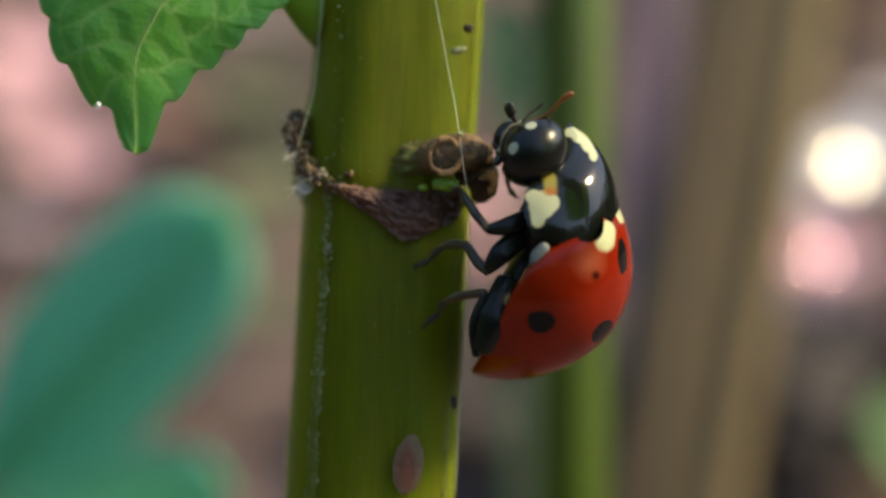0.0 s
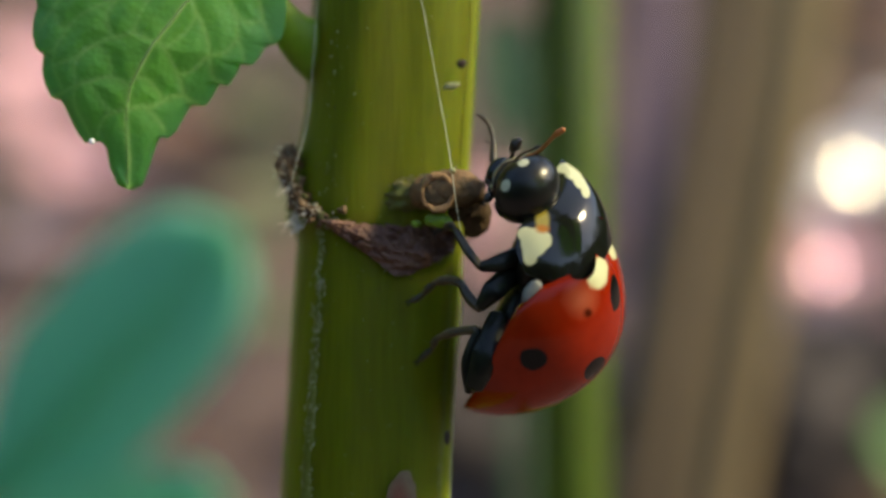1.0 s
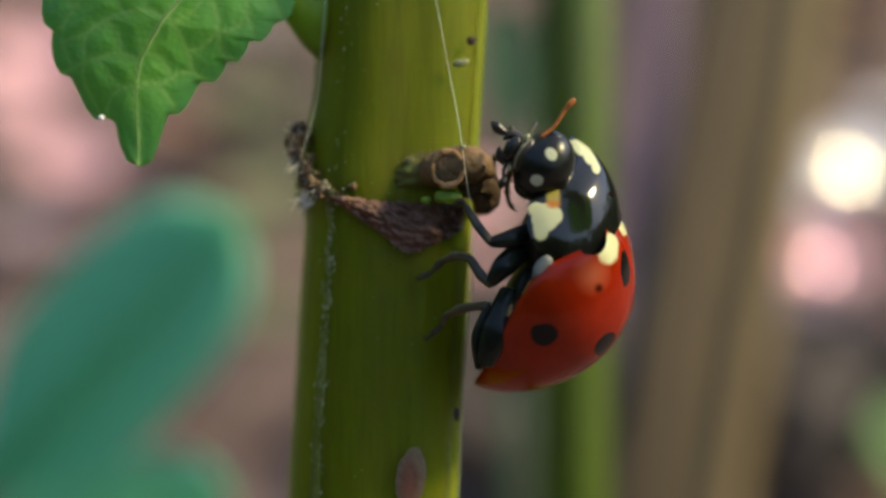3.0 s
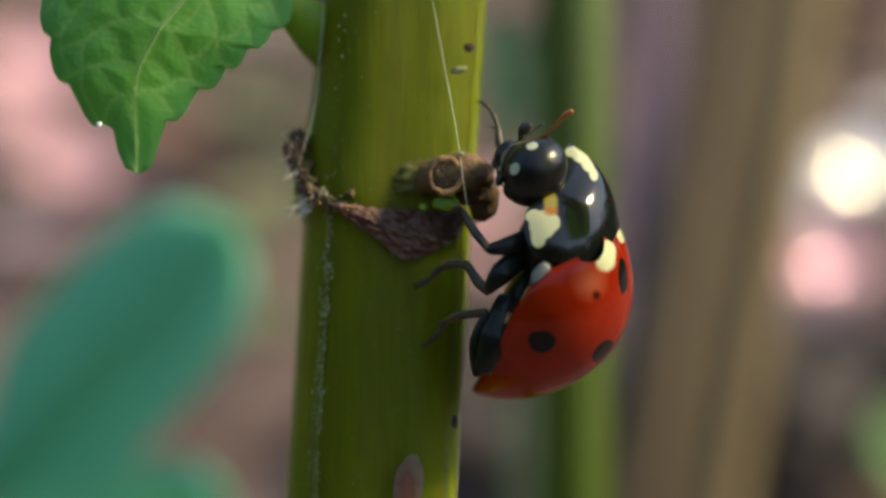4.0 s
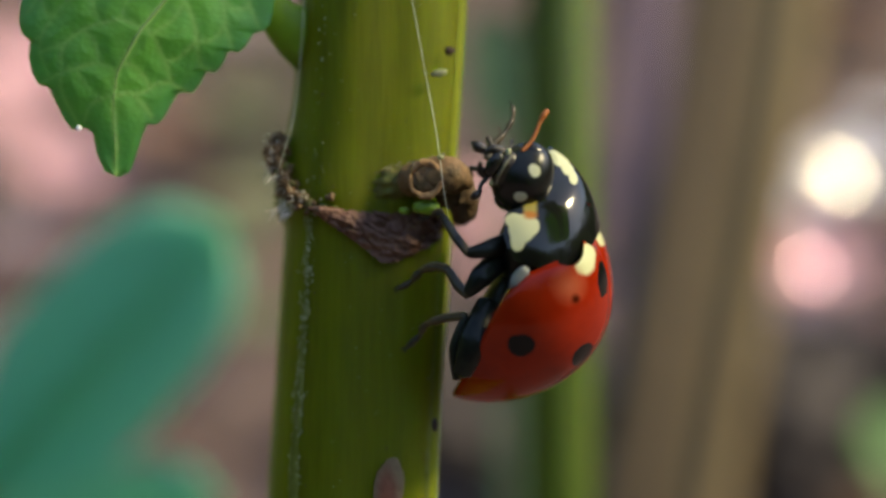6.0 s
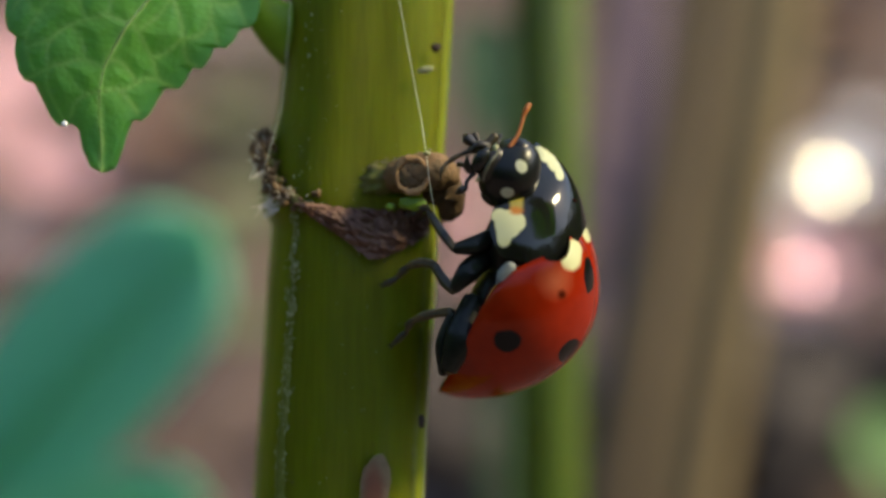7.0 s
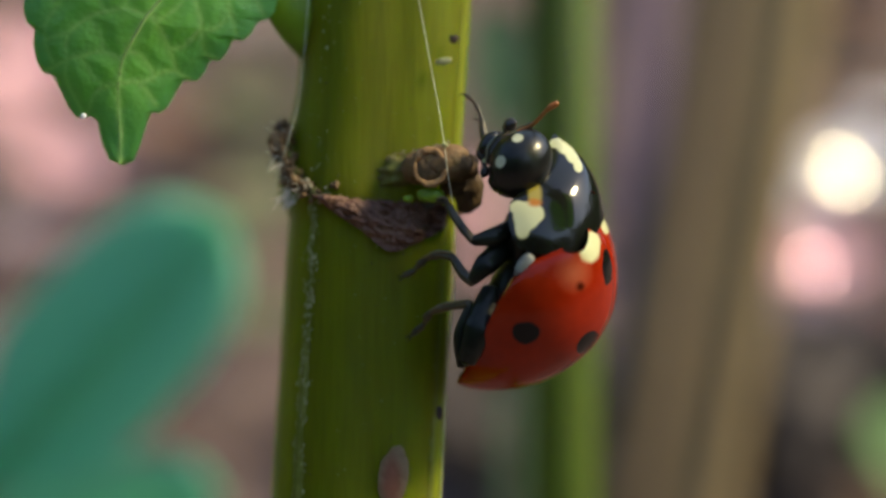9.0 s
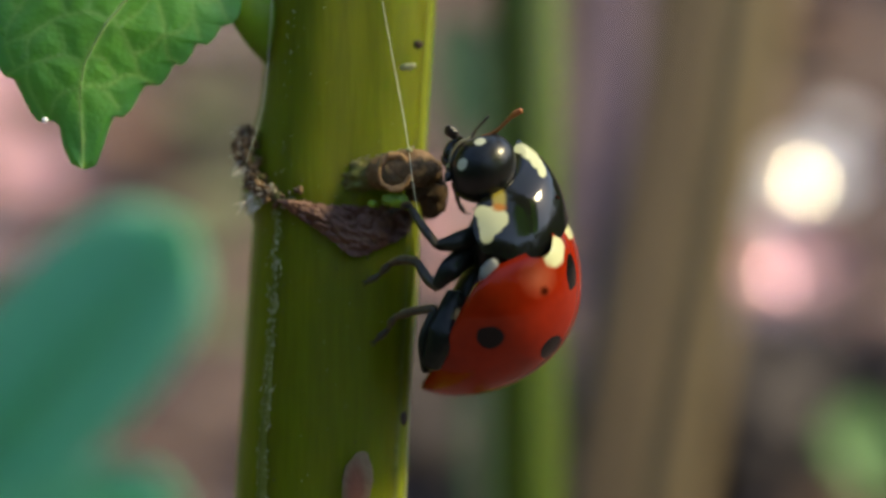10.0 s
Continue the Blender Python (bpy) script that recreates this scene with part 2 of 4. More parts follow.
def tube(points, radii, steps=16, sides=10, bm=None, flat=1.0, flat_axis=(0, 1, 0), rough=0.0):
    """A closed limb along a spline, its radius from the list; flat squeezes it along flat_axis."""
    bm = bm or bmesh.new()
    ax = Vector(flat_axis).normalized()
    rings = []
    for i in range(steps + 1):
        t = i / steps
        c = spline(points, t)
        d = (spline(points, t + 0.01) - spline(points, t - 0.01)).normalized()
        side = d.cross(ax)
        if side.length < 0.05:
            side = d.cross(Vector((1, 0.2, 0)))
        side.normalize()
        up = side.cross(d)
        r = line(radii, t)
        ring = []
        for j in range(sides):
            a = 2 * math.pi * j / sides
            v = c + side * math.cos(a) * r + up * math.sin(a) * r * flat
            if rough:
                v = v + noise.noise_vector(v * 6) * rough
            ring.append(bm.verts.new(v))
        rings.append(ring)
    for a, b in zip(rings, rings[1:]):
        for j in range(sides):
            bm.faces.new((a[j], a[(j + 1) % sides], b[(j + 1) % sides], b[j]))
    for ring, end, s in ((rings[0], 0.0, -1), (rings[-1], 1.0, 1)):
        d = (spline(points, end + 0.01) - spline(points, end - 0.01)).normalized()
        tip = bm.verts.new(spline(points, end) + d * s * line(radii, end) * 0.5)
        for j in range(sides):
            bm.faces.new((ring[j], ring[(j + 1) % sides], tip))
    return bm


def blob(centre, radii, turn=None, rough=0.0, freq=1.5, n=16, bm=None):
    """A closed rounded body with an uneven skin."""
    bm = bm or bmesh.new()
    turn = turn or Matrix()
    c = Vector(centre)
    made = bmesh.ops.create_uvsphere(bm, u_segments=n * 2, v_segments=n, radius=1.0)["verts"]
    for v in made:
        p = v.co * (1 + rough * noise.noise(v.co * freq + c))
        v.co = c + turn.to_3x3() @ Vector((p.x * radii[0], p.y * radii[1], p.z * radii[2]))
    return bm


def bead(bm, centre, radii, rng):
    """A tiny uneven grain of 32 faces, quick to add in great numbers."""
    c, spin = Vector(centre), rng.uniform(0, 6.28)
    rings = []
    for k in (1, 2, 3):
        a = math.pi * k / 4
        rings.append([bm.verts.new(c + Vector((math.sin(a) * math.cos(b) * radii[0], math.sin(a) * math.sin(b) * radii[1], math.cos(a) * radii[2])) * rng.uniform(0.75, 1.2))
                      for b in (spin + math.pi * j / 4 for j in range(8))])
    top, low = bm.verts.new(c + Vector((0, 0, radii[2]))), bm.verts.new(c - Vector((0, 0, radii[2])))
    for j in range(8):
        n = (j + 1) % 8
        bm.faces.new((top, rings[0][j], rings[0][n]))
        bm.faces.new((low, rings[2][n], rings[2][j]))
        for a, b in zip(rings, rings[1:]):
            bm.faces.new((a[j], b[j], b[n], a[n]))


def ease(a, b, x):
    x = min(max((x - a) / (b - a), 0.0), 1.0)
    return x * x * (3 - 2 * x)


# ---------------------------------------------------------------- ground and distance
def make_ground():
    bm = bmesh.new()
    steps = [-60, -20, -6, -2, -0.8] + [-0.5 + 0.02 * i for i in range(51)] + [0.8, 2, 6, 20, 60]
    ys = [-60, -20, -6, -2, -0.6, -0.2] + [0.02 * i for i in range(61)] + [1.6, 2.5, 6, 20, 60]
    rows = [[bm.verts.new((x, y, (noise.noise(Vector((x * 14, y * 14, 0))) * 0.006 - 0.004) if abs(x) < 1 and -0.5 < y < 2 else -0.004))
             for y in ys] for x in steps]
    for a, b in zip(rows, rows[1:]):
        for j in range(len(ys) - 1):
            bm.faces.new((a[j], b[j], b[j + 1], a[j + 1]))
    me = bpy.data.meshes.new("ground")
    bm.to_mesh(me)
    bm.free()
    for f in me.polygons:
        f.use_smooth = True
    me.materials.append(M_SOIL)
    tagged(new("ground", me), "dark brown garden soil under dry leaf litter", "ground", kind="structure")


def curled_leaf(bm, x, y, size, turn, curl, lift=0.0, narrow=0.5, tilt=0.2):
    m = pose(x, y, 0.002 + lift, math.degrees(tilt), 0, turn)
    L, W = size, size * narrow

    def f(u, v):
        s, w = u - 0.5, (v - 0.5) * 2
        wide = W * math.sin(math.pi * min(0.97, 0.03 + u * 0.94)) ** 0.8 * 0.5
        return m @ Vector((s * L, w * wide, curl * size * (w * w * 0.25 + s * s * 0.5) + 0.004 * noise.noise(Vector((x * 50 + s * 4, y * 50, w)))))
    return grid(f, 6, 4, bm=bm)


def make_litter():
    rng = random.Random(3)
    bm = bmesh.new()
    for _ in range(1500):
        y = 0.10 + 1.3 * rng.random() ** 1.3
        x = (rng.random() - 0.5) * (0.35 + y * 1.0)
        curled_leaf(bm, x, y, rng.uniform(0.006, 0.024), rng.uniform(0, 360), rng.uniform(-0.6, 0.9), 0.0, rng.uniform(0.25, 0.6), rng.uniform(-0.4, 0.4))
    me = bpy.data.meshes.new("leaf_litter")
    bm.to_mesh(me)
    bm.free()
    me.materials.append(M_LITTER)
    tagged(new("leaf_litter", me), "scattered brown and mauve dry leaf litter on soil", "leaf litter", kind="stuff")


# petal shape whose pale colour stands for a sunlit spot on the ground
def make_sunlit_patch(x, y, size, turn, tilt, paint, narrow=0.65):
    bm = curled_leaf(bmesh.new(), 0, 0, size, 0, 0.35, 0.0, narrow, 0.0)
    me = bpy.data.meshes.new("petal")
    bm.to_mesh(me)
    bm.free()
    me.materials.append(paint)
    ob = new("petal", me)
    ob.matrix_world = pose(x, y, 0.003 + size * 0.5 * narrow * abs(math.sin(radians(tilt))) * 0.9, -tilt, 0, turn)
    mod = ob.modifiers.new("thick", "SOLIDIFY")
    mod.thickness = 0.0006
    shade = "white" if paint is M_SUNLIT else "pink"
    tagged(ob, "pale " + shade + " petal shape standing for a sunlit spot", "petal", "fallen petals")


def hedge_top(a):
    """Height of the unseen ring; lower east and north-west to let sky light in."""
    return 0.85 - 0.42 * ease(0.1, 0.75, math.cos(a + 0.15)) - 0.40 * ease(0.5, 0.95, math.cos(a - 2.4))


def make_hedge():
    """Unseen leafy ring added all round to block low sky and darken reflections."""
    rng = random.Random(11)
    bm = bmesh.new()
    for _ in range(12000):
        a, rad = rng.uniform(0, 2 * math.pi), 1.15 + 1.3 * rng.random() ** 1.6
        z = hedge_top(a) * (1.0 + 0.15 * math.sin(5 * rng.random())) * rng.random() ** 0.7
        c = Vector((rad * math.cos(a), 0.2 + rad * math.sin(a), z))
        m = Matrix.Translation(c) @ Euler((rng.uniform(-1, 1), rng.uniform(-1, 1), rng.uniform(0, 6.28))).to_matrix().to_4x4()
        L, W = rng.uniform(0.05, 0.12), rng.uniform(0.02, 0.04)
        ring = [bm.verts.new(m @ Vector((x * L, y * W, 0.01 * abs(y)))) for x, y in ((-0.5, 0), (-0.2, 0.8), (0.2, 0.9), (0.5, 0), (0.2, -0.9), (-0.2, -0.8))]
        bm.faces.new(ring)
    me = bpy.data.meshes.new("hedge")
    bm.to_mesh(me)
    bm.free()
    me.materials.append(M_HEDGE)
    tagged(new("hedge", me), "unseen ring of green leaves added to block sky and tint reflections", "hedge", kind="stuff")
    # dark sheet whose colour stands for the shade between the leaves
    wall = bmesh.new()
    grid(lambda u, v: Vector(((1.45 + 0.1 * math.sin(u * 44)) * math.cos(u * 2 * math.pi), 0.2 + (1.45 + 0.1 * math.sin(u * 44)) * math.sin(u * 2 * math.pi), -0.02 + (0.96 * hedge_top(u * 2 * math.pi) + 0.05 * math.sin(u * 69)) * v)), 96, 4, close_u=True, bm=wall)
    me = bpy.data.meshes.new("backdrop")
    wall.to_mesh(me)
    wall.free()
    me.materials.append(M_HEDGE_SHADE)
    tagged(new("backdrop", me), "dark sheet standing for shade inside the unseen leaf ring", "backdrop", kind="structure")


make_hedge()
make_ground()
make_litter()
# pale pieces added where bright sunlit spots should show
for px_, py_, ps_, pt_, pl_, white_ in ((0.1447, 0.4067, 0.034, 0, -45, 1),
                                (0.1815, 0.4882, 0.02, 10, -40, 1),
                                (0.1085, 0.3163, 0.036, -10, -40, 0),
                                (0.1203, 0.3787, 0.018, 10, -30, 1),
                                (0.1091, 0.2724, 0.024, 10, -25, 0),
                                (0.1059, 0.2530, 0.02, 10, -25, 0),
                                (-0.1974, 0.5764, 0.055, 0, -40, 0),
                                (-0.1808, 0.4919, 0.036, 10, -30, 0),
                                (-0.1349, 0.4119, 0.04, -10, -35, 0),
                                (0.0178, 0.3734, 0.03, 10, -30, 0),
                                (0.0170, 0.3225, 0.018, 10, -30, 0),
                                (0.1275, 0.7798, 0.03, 0, -25, 0)):
    make_sunlit_patch(px_, py_, ps_, pt_, pl_, M_SUNLIT if white_ else M_SUNLIT_PINK)


def make_glint(x, y, z, size, paint, label):
    """A small flat glossy reflector, added and aimed to throw the sun towards the camera."""
    sun_way = Vector((math.sin(radians(SUN_AZ)), math.cos(radians(SUN_AZ)), math.tan(radians(SUN_EL)))).normalized()
    facing = (sun_way + (Vector((0, -0.03, 0.145)) - Vector((x, y, z))).normalized()).normalized()
    bm = bmesh.new()
    ring = [(size * 0.5 * (1 + 0.12 * math.sin(3 * a)) * math.cos(a), size * 0.5 * math.sin(a)) for a in (k * math.pi / 8 for k in range(16))]
    low, high = ([bm.verts.new((p, q, h)) for p, q in ring] for h in (-0.0006, 0.0))
    bm.faces.new(high)
    bm.faces.new(low[::-1])
    for k in range(16):
        bm.faces.new((low[k], low[(k + 1) % 16], high[(k + 1) % 16], high[k]))
    me = bpy.data.meshes.new("glint_chip")
    bm.to_mesh(me)
    bm.free()
    me.materials.append(paint)
    ob = new("glint_chip", me)
    ob.matrix_world = Matrix.Translation((x, y, z)) @ facing.to_track_quat("Z", "Y").to_matrix().to_4x4()
    tagged(ob, label, "leaf scrap", "wet leaf scraps")


# added sun reflectors that make the bright out-of-focus discs
GLINTS = [(0.1347, 0.3812, 0.016, 0.0058, 1), (0.1013, 0.2935, 0.016, 0.0034, 0), (0.0959, 0.2267, 0.02, 0.0012, 0)]
for sx_, sy_, sz_, ss_, pale_ in GLINTS:
    make_glint(sx_, sy_, sz_, ss_, M_GLINT if pale_ else M_GLINT_PINK, ("glossy pale" if pale_ else "glossy pink") + " reflector chip added and aimed to make a sun glint")


def make_dead_leaf(x, y, size, turn, paint, label, narrow=0.6):
    bm = curled_leaf(bmesh.new(), 0, 0, size, 0, 0.5, 0.0, narrow, 0.0)
    me = bpy.data.meshes.new("dead_leaf")
    bm.to_mesh(me)
    bm.free()
    me.materials.append(paint)
    ob = new("dead_leaf", me)
    ob.matrix_world = pose(x, y, 0.012, 6, 0, turn)
    mod = ob.modifiers.new("thick", "SOLIDIFY")
    mod.thickness = 0.0006
    tagged(ob, label, "dead leaf", "dead leaves")


LEAF_KINDS = ((M_DARK_LEAF, "near-black curled leaf shape added to darken the ground"), (M_RUST, "rusty orange-brown fallen leaf on the soil"),
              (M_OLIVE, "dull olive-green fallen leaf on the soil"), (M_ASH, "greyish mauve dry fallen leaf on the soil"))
# last number 0: near-black leaf shapes added to darken the ground there
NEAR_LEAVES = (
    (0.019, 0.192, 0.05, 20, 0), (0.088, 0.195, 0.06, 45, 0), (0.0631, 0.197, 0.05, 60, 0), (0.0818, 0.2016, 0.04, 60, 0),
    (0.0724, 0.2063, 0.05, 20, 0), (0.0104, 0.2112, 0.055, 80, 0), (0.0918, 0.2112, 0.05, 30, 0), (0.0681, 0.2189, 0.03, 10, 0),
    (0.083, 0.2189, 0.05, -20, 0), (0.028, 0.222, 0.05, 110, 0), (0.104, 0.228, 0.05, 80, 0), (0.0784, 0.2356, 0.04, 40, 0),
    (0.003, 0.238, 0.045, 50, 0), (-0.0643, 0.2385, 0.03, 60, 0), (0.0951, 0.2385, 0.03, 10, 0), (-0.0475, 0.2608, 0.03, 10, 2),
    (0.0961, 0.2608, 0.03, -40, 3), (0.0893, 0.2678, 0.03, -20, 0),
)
FAR_LEAVES = (
    (0.0516, 0.2678, 0.028, 10, 3), (-0.1196, 0.3164, 0.03, 30, 3), (-0.0585, 0.3164, 0.03, 30, 2), (0.0609, 0.3307, 0.03, 30, 3),
    (-0.1305, 0.3408, 0.04, 30, 0), (-0.0545, 0.357, 0.045, 50, 2), (-0.0788, 0.4001, 0.02, 10, 0), (-0.0658, 0.4001, 0.04, -30, 0),
    (0.0733, 0.4213, 0.04, 60, 3), (-0.0907, 0.4213, 0.03, 10, 0), (-0.1036, 0.4444, 0.032, 20, 1), (-0.0702, 0.4568, 0.045, 20, 2),
    (-0.0917, 0.4929, 0.03, 70, 2), (-0.0708, 0.518, 0.05, 40, 0), (-0.0852, 0.5884, 0.045, -20, 2), (0.2002, 0.6157, 0.07, 90, 0),
    (-0.1039, 0.6452, 0.05, 50, 3), (0.2439, 0.6947, 0.05, 10, 1), (0.2217, 0.7315, 0.06, 30, 0),
)
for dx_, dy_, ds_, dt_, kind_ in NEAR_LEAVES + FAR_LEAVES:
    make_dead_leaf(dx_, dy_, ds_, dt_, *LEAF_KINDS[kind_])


def make_cane(name, label, category, foot, head_, radius, material, wob=0.0, joints=0, flat=1.0):
    t = thing(name, foot, label, category)
    pts = [Vector(foot).lerp(Vector(head_), k / 6) + Vector((wob * math.sin(k * 1.7), 0, 0)) for k in range(7)]
    part("stalk", tube(pts, [radius * 1.05, radius, radius, radius, radius, radius, radius * 0.95], 40, 20, rough=radius * 0.04, flat=flat), material, t)
    for j in range(joints):
        k = (j + 0.7) / joints
        c = spline(pts, k)
        part("joint", tube([c - Vector((0, 0, radius * 0.5)), c, c + Vector((0, 0, radius * 0.5))], [radius * 1.02, radius * 1.16, radius * 1.02], 6, 14), material, t)
    return t


make_cane("green_stem", "thick smooth green plant stem, out of focus", "stem", (6.03, 29, -129.29), (6.03, 29, 57.31), 1.75, M_CANE, wob=0.05, joints=0)
dry = make_cane("dry_stalk", "tall tan dry stalk, out of focus", "dry stalk", (16.0, 116, -97.62), (43.6, 116, 74.3), 8.6, M_DRY, wob=0.5, joints=0, flat=0.22)
for lean_, wide_, far_, paint_ in ((-0.55, 2.2, -2.2, M_SHEATH), (0.10, 0.7, -2.3, M_SHEATH), (0.62, 1.6, -1.8, M_DRY)):
    part("sheath", tube([Vector((16.0, 116, -97.0)).lerp(Vector((43.6, 116, 74.0)), k / 6) + Vector((8.6 * lean_ + 0.4 * math.sin(2 * k), far_, 0)) for k in range(7)], [wide_], 40, 12, flat=0.3, rough=0.2), paint_, dry, "papery dry leaf sheath along the stalk")
make_cane("mauve_stalk", "greyish mauve woody stalk, out of focus", "stalk", (27.51, 166, -79.42), (33.07, 166, 84.07), 3.6, M_MAUVE, wob=0.4, joints=2)


def make_far_leaf(t, tip, base, width, normal, paint, rib, name="leaf", bend=2.0):
    """A long smooth-edged leaf with a raised midrib."""
    tip, base = Vector(tip), Vector(base)
    ax = tip - base
    n = Vector(normal).normalized()
    side = ax.cross(n).normalized()
    n = side.cross(ax).normalized()

    def shape(u):
        return max(0.02, 1 - u ** 8) ** 0.5 * (0.25 + 0.75 * ease(0.0, 0.45, u))

    def f(u, v, off=0.0):
        w = (v - 0.5) * 2
        return base + ax * u + side * w * width * shape(u) + n * (bend * abs(w) ** 1.5 - bend * 1.5 * u * u + off)
    bm = grid(lambda u, v: f(u, v), 28, 12)
    grid(lambda u, v: f(u, v, -0.35), 28, 12, bm=bm)
    leaf = part(name, bm, paint, t)
    part("midrib", tube([f(k / 8, 0.5, 0.1) for k in range(9)], [1.3, 1.2, 1.1, 0.9, 0.6, 0.3], 20, 8), rib, leaf)
    return leaf


shoot = thing("low_plant", (-33.645, 60, -117.5), "low plant with long blue-green leaves, out of focus", "plant")
part("stalk", tube([(-33.645, 60, -117.5), (-33.645, 60, -77.8192), (-33.645, 56, -18.298)], [1.6, 1.4, 1.0], 20, 10), M_CANE, shoot)
make_far_leaf(shoot, (-14.4, 48, 1.5), (-33.645, 56, -18.298), 6.2, (0.25, -1, 0.45), M_SHOOT, M_SHOOT_RIB, bend=0.9)
make_far_leaf(shoot, (-16.105, 56, -17.6), (-36.806, 60, -24.3), 4.5, (0.25, -1, 0.45), M_SHOOT, M_SHOOT_RIB, bend=0.9)
shoot = thing("low_plant", (6.577, 95, -104.77), "dark green leafy shoot in the shade, out of focus", "plant")
part("stalk", tube([(6.577, 95, -104.77), (6.577, 95, -59.2108), (6.577, 94, 9.128)], [1.3, 1.2, 0.9], 20, 10), M_SHADE, shoot)
make_far_leaf(shoot, (5.273, 90, 23.123), (6.577, 94, 9.128), 3.8, (0.25, -1, 0.45), M_SHADE, M_SHADE, bend=0.9)
shoot = thing("low_plant", (71.394, 152, -84.02), "small bright green leaf low in the litter", "plant")
part("stalk", tube([(71.394, 152, -84.02), (71.394, 152, -65.0492), (71.394, 150, -36.593)], [1.6, 1.4, 1.0], 20, 10), M_CANE, shoot)
make_far_leaf(shoot, (62.836, 150, -23.146), (71.394, 150, -36.593), 6, (0.25, -1, 0.45), M_SOFT, M_SOFT, bend=0.9)


# ---------------------------------------------------------------- the plant
STEM_FOOT, STEM_TOP = (-11.78, 2, -139.12), (1.8, 2.0, 60.0)


def stem_axis(z):
    """Centre line of the stem: leans over its height, a little crook at the node."""
    return Vector((-1.90 + 0.062 * z + 0.03 * ease(-1.5, 4.0, z), 2.38, z))


TURN = radians(11)


def stem_radius(a, z):
    """Square stem with rounded corners and hollowed faces, swelling at the node."""
    s = 2.34 + 0.035 * ease(-2, -6, z) + 0.06 * ease(3, 1, z) * ease(0.4, 2.0, z)
    c, q = abs(math.cos(a)), abs(math.sin(a))
    p = 2.7
    r = s / (c ** p + q ** p) ** (1 / p)
    r -= 0.07 * math.cos(4 * a) ** 2 * (1 if math.cos(4 * a) > 0 else 0)
    r += 0.34 * ease(4.7, 2.0, z) * ease(0.8, 1.5, z) * max(0.0, math.cos(a + TURN - math.pi)) ** 3
    return r + 0.02 * noise.noise(Vector((math.cos(a) * 2, math.sin(a) * 2, z * 0.35)))


def stem_point(a, z, out=0.0):
    """A place on the stem's skin; a runs round the square section."""
    r = stem_radius(a, z) + out
    return stem_axis(z) + Vector((math.cos(a + TURN) * r, math.sin(a + TURN) * r, 0))


def skin(x, z, out=0.0):
    """The place on the near side of the stem at that x and height."""
    first, step = math.pi - 0.4, 0.11
    best = min((abs(stem_point(a, z).x - x), a) for a in (first + step * k for k in range(35)))[1]
    best = min((abs(stem_point(a, z).x - x), a) for a in (best + step * k / 12 for k in range(-12, 13)))[1]
    return stem_point(best, z, out)


plant = thing("plant", STEM_FOOT, "upright green square-stemmed plant with a serrated leaf and brown node scars", "plant")


def make_stem():
    zs = [STEM_FOOT[2] + k * (-14 - STEM_FOOT[2]) / 20 for k in range(20)] + [-14 + 0.2 * k for k in range(140)] + [14 + k * 4 for k in range(13)]
    n = 96
    stem = part("stem", grid(lambda u, v: stem_point(2 * math.pi * v, zs[round(u * (len(zs) - 1))]), len(zs) - 1, n, close_v=True), M_STEM, plant, "yellow-green ridged stem")
    return stem


STEM = make_stem()


def make_ridges():
    rng = random.Random(5)
    corner = math.pi + math.pi / 4
    for a0, wide, lumps in ((corner, 0.15, 150), (corner + math.pi / 2, 0.10, 30)):
        pts = [stem_point(a0 + 0.012 * math.sin(k * 1.3), -12 + k * 0.5, -1.05 * wide) for k in range(48)]
        if a0 > corner:
            part("rib", tube([stem_point(a0 + 0.1, -14 + k, -0.16) for k in range(29)], [0.24], 120, 12, rough=0.03), M_RIB, STEM, "yellowish rib along the stem's edge")
        part("ridge", tube(pts, [wide * 1.5, wide * 1.5, wide * 1.25, wide, wide * 0.7, wide * 0.6], 240, 12, rough=0.05), M_RIDGE, STEM, "pale corky ridge line")
    bm = bmesh.new()
    for _ in range(420):
        z = rng.uniform(-8, 1.2) if rng.random() < 0.93 else rng.uniform(2, 8)
        a0 = corner + rng.gauss(0, 0.035)
        r = rng.uniform(0.008, 0.03)
        bead(bm, stem_point(a0, z, 0.012), (r, r * 0.6, r * rng.uniform(1, 3)), rng)
    part("ridge_crust", bm, M_FLECK, STEM, kind="stuff")
    bm = bmesh.new()
    for _ in range(90):
        z = rng.uniform(-8, 8)
        p = skin(rng.uniform(-4, 1.0) + 0.068 * z - 0.6, z, 0.005)
        r = rng.uniform(0.008, 0.022)
        bead(bm, p, (r, r, r), rng)
    part("pale_dusting", bm, M_FLECK, STEM, kind="stuff")
    bm = bmesh.new()
    for _ in range(40):
        z = rng.uniform(-8, 8)
        p = skin(rng.uniform(-4, 1.0) + 0.068 * z - 0.6, z, 0.003)
        r = rng.uniform(0.012, 0.03)
        bead(bm, p, (r, r * 0.5, r), rng)
    part("dark_speckling", bm, M_DARK, STEM, kind="stuff")


make_ridges()


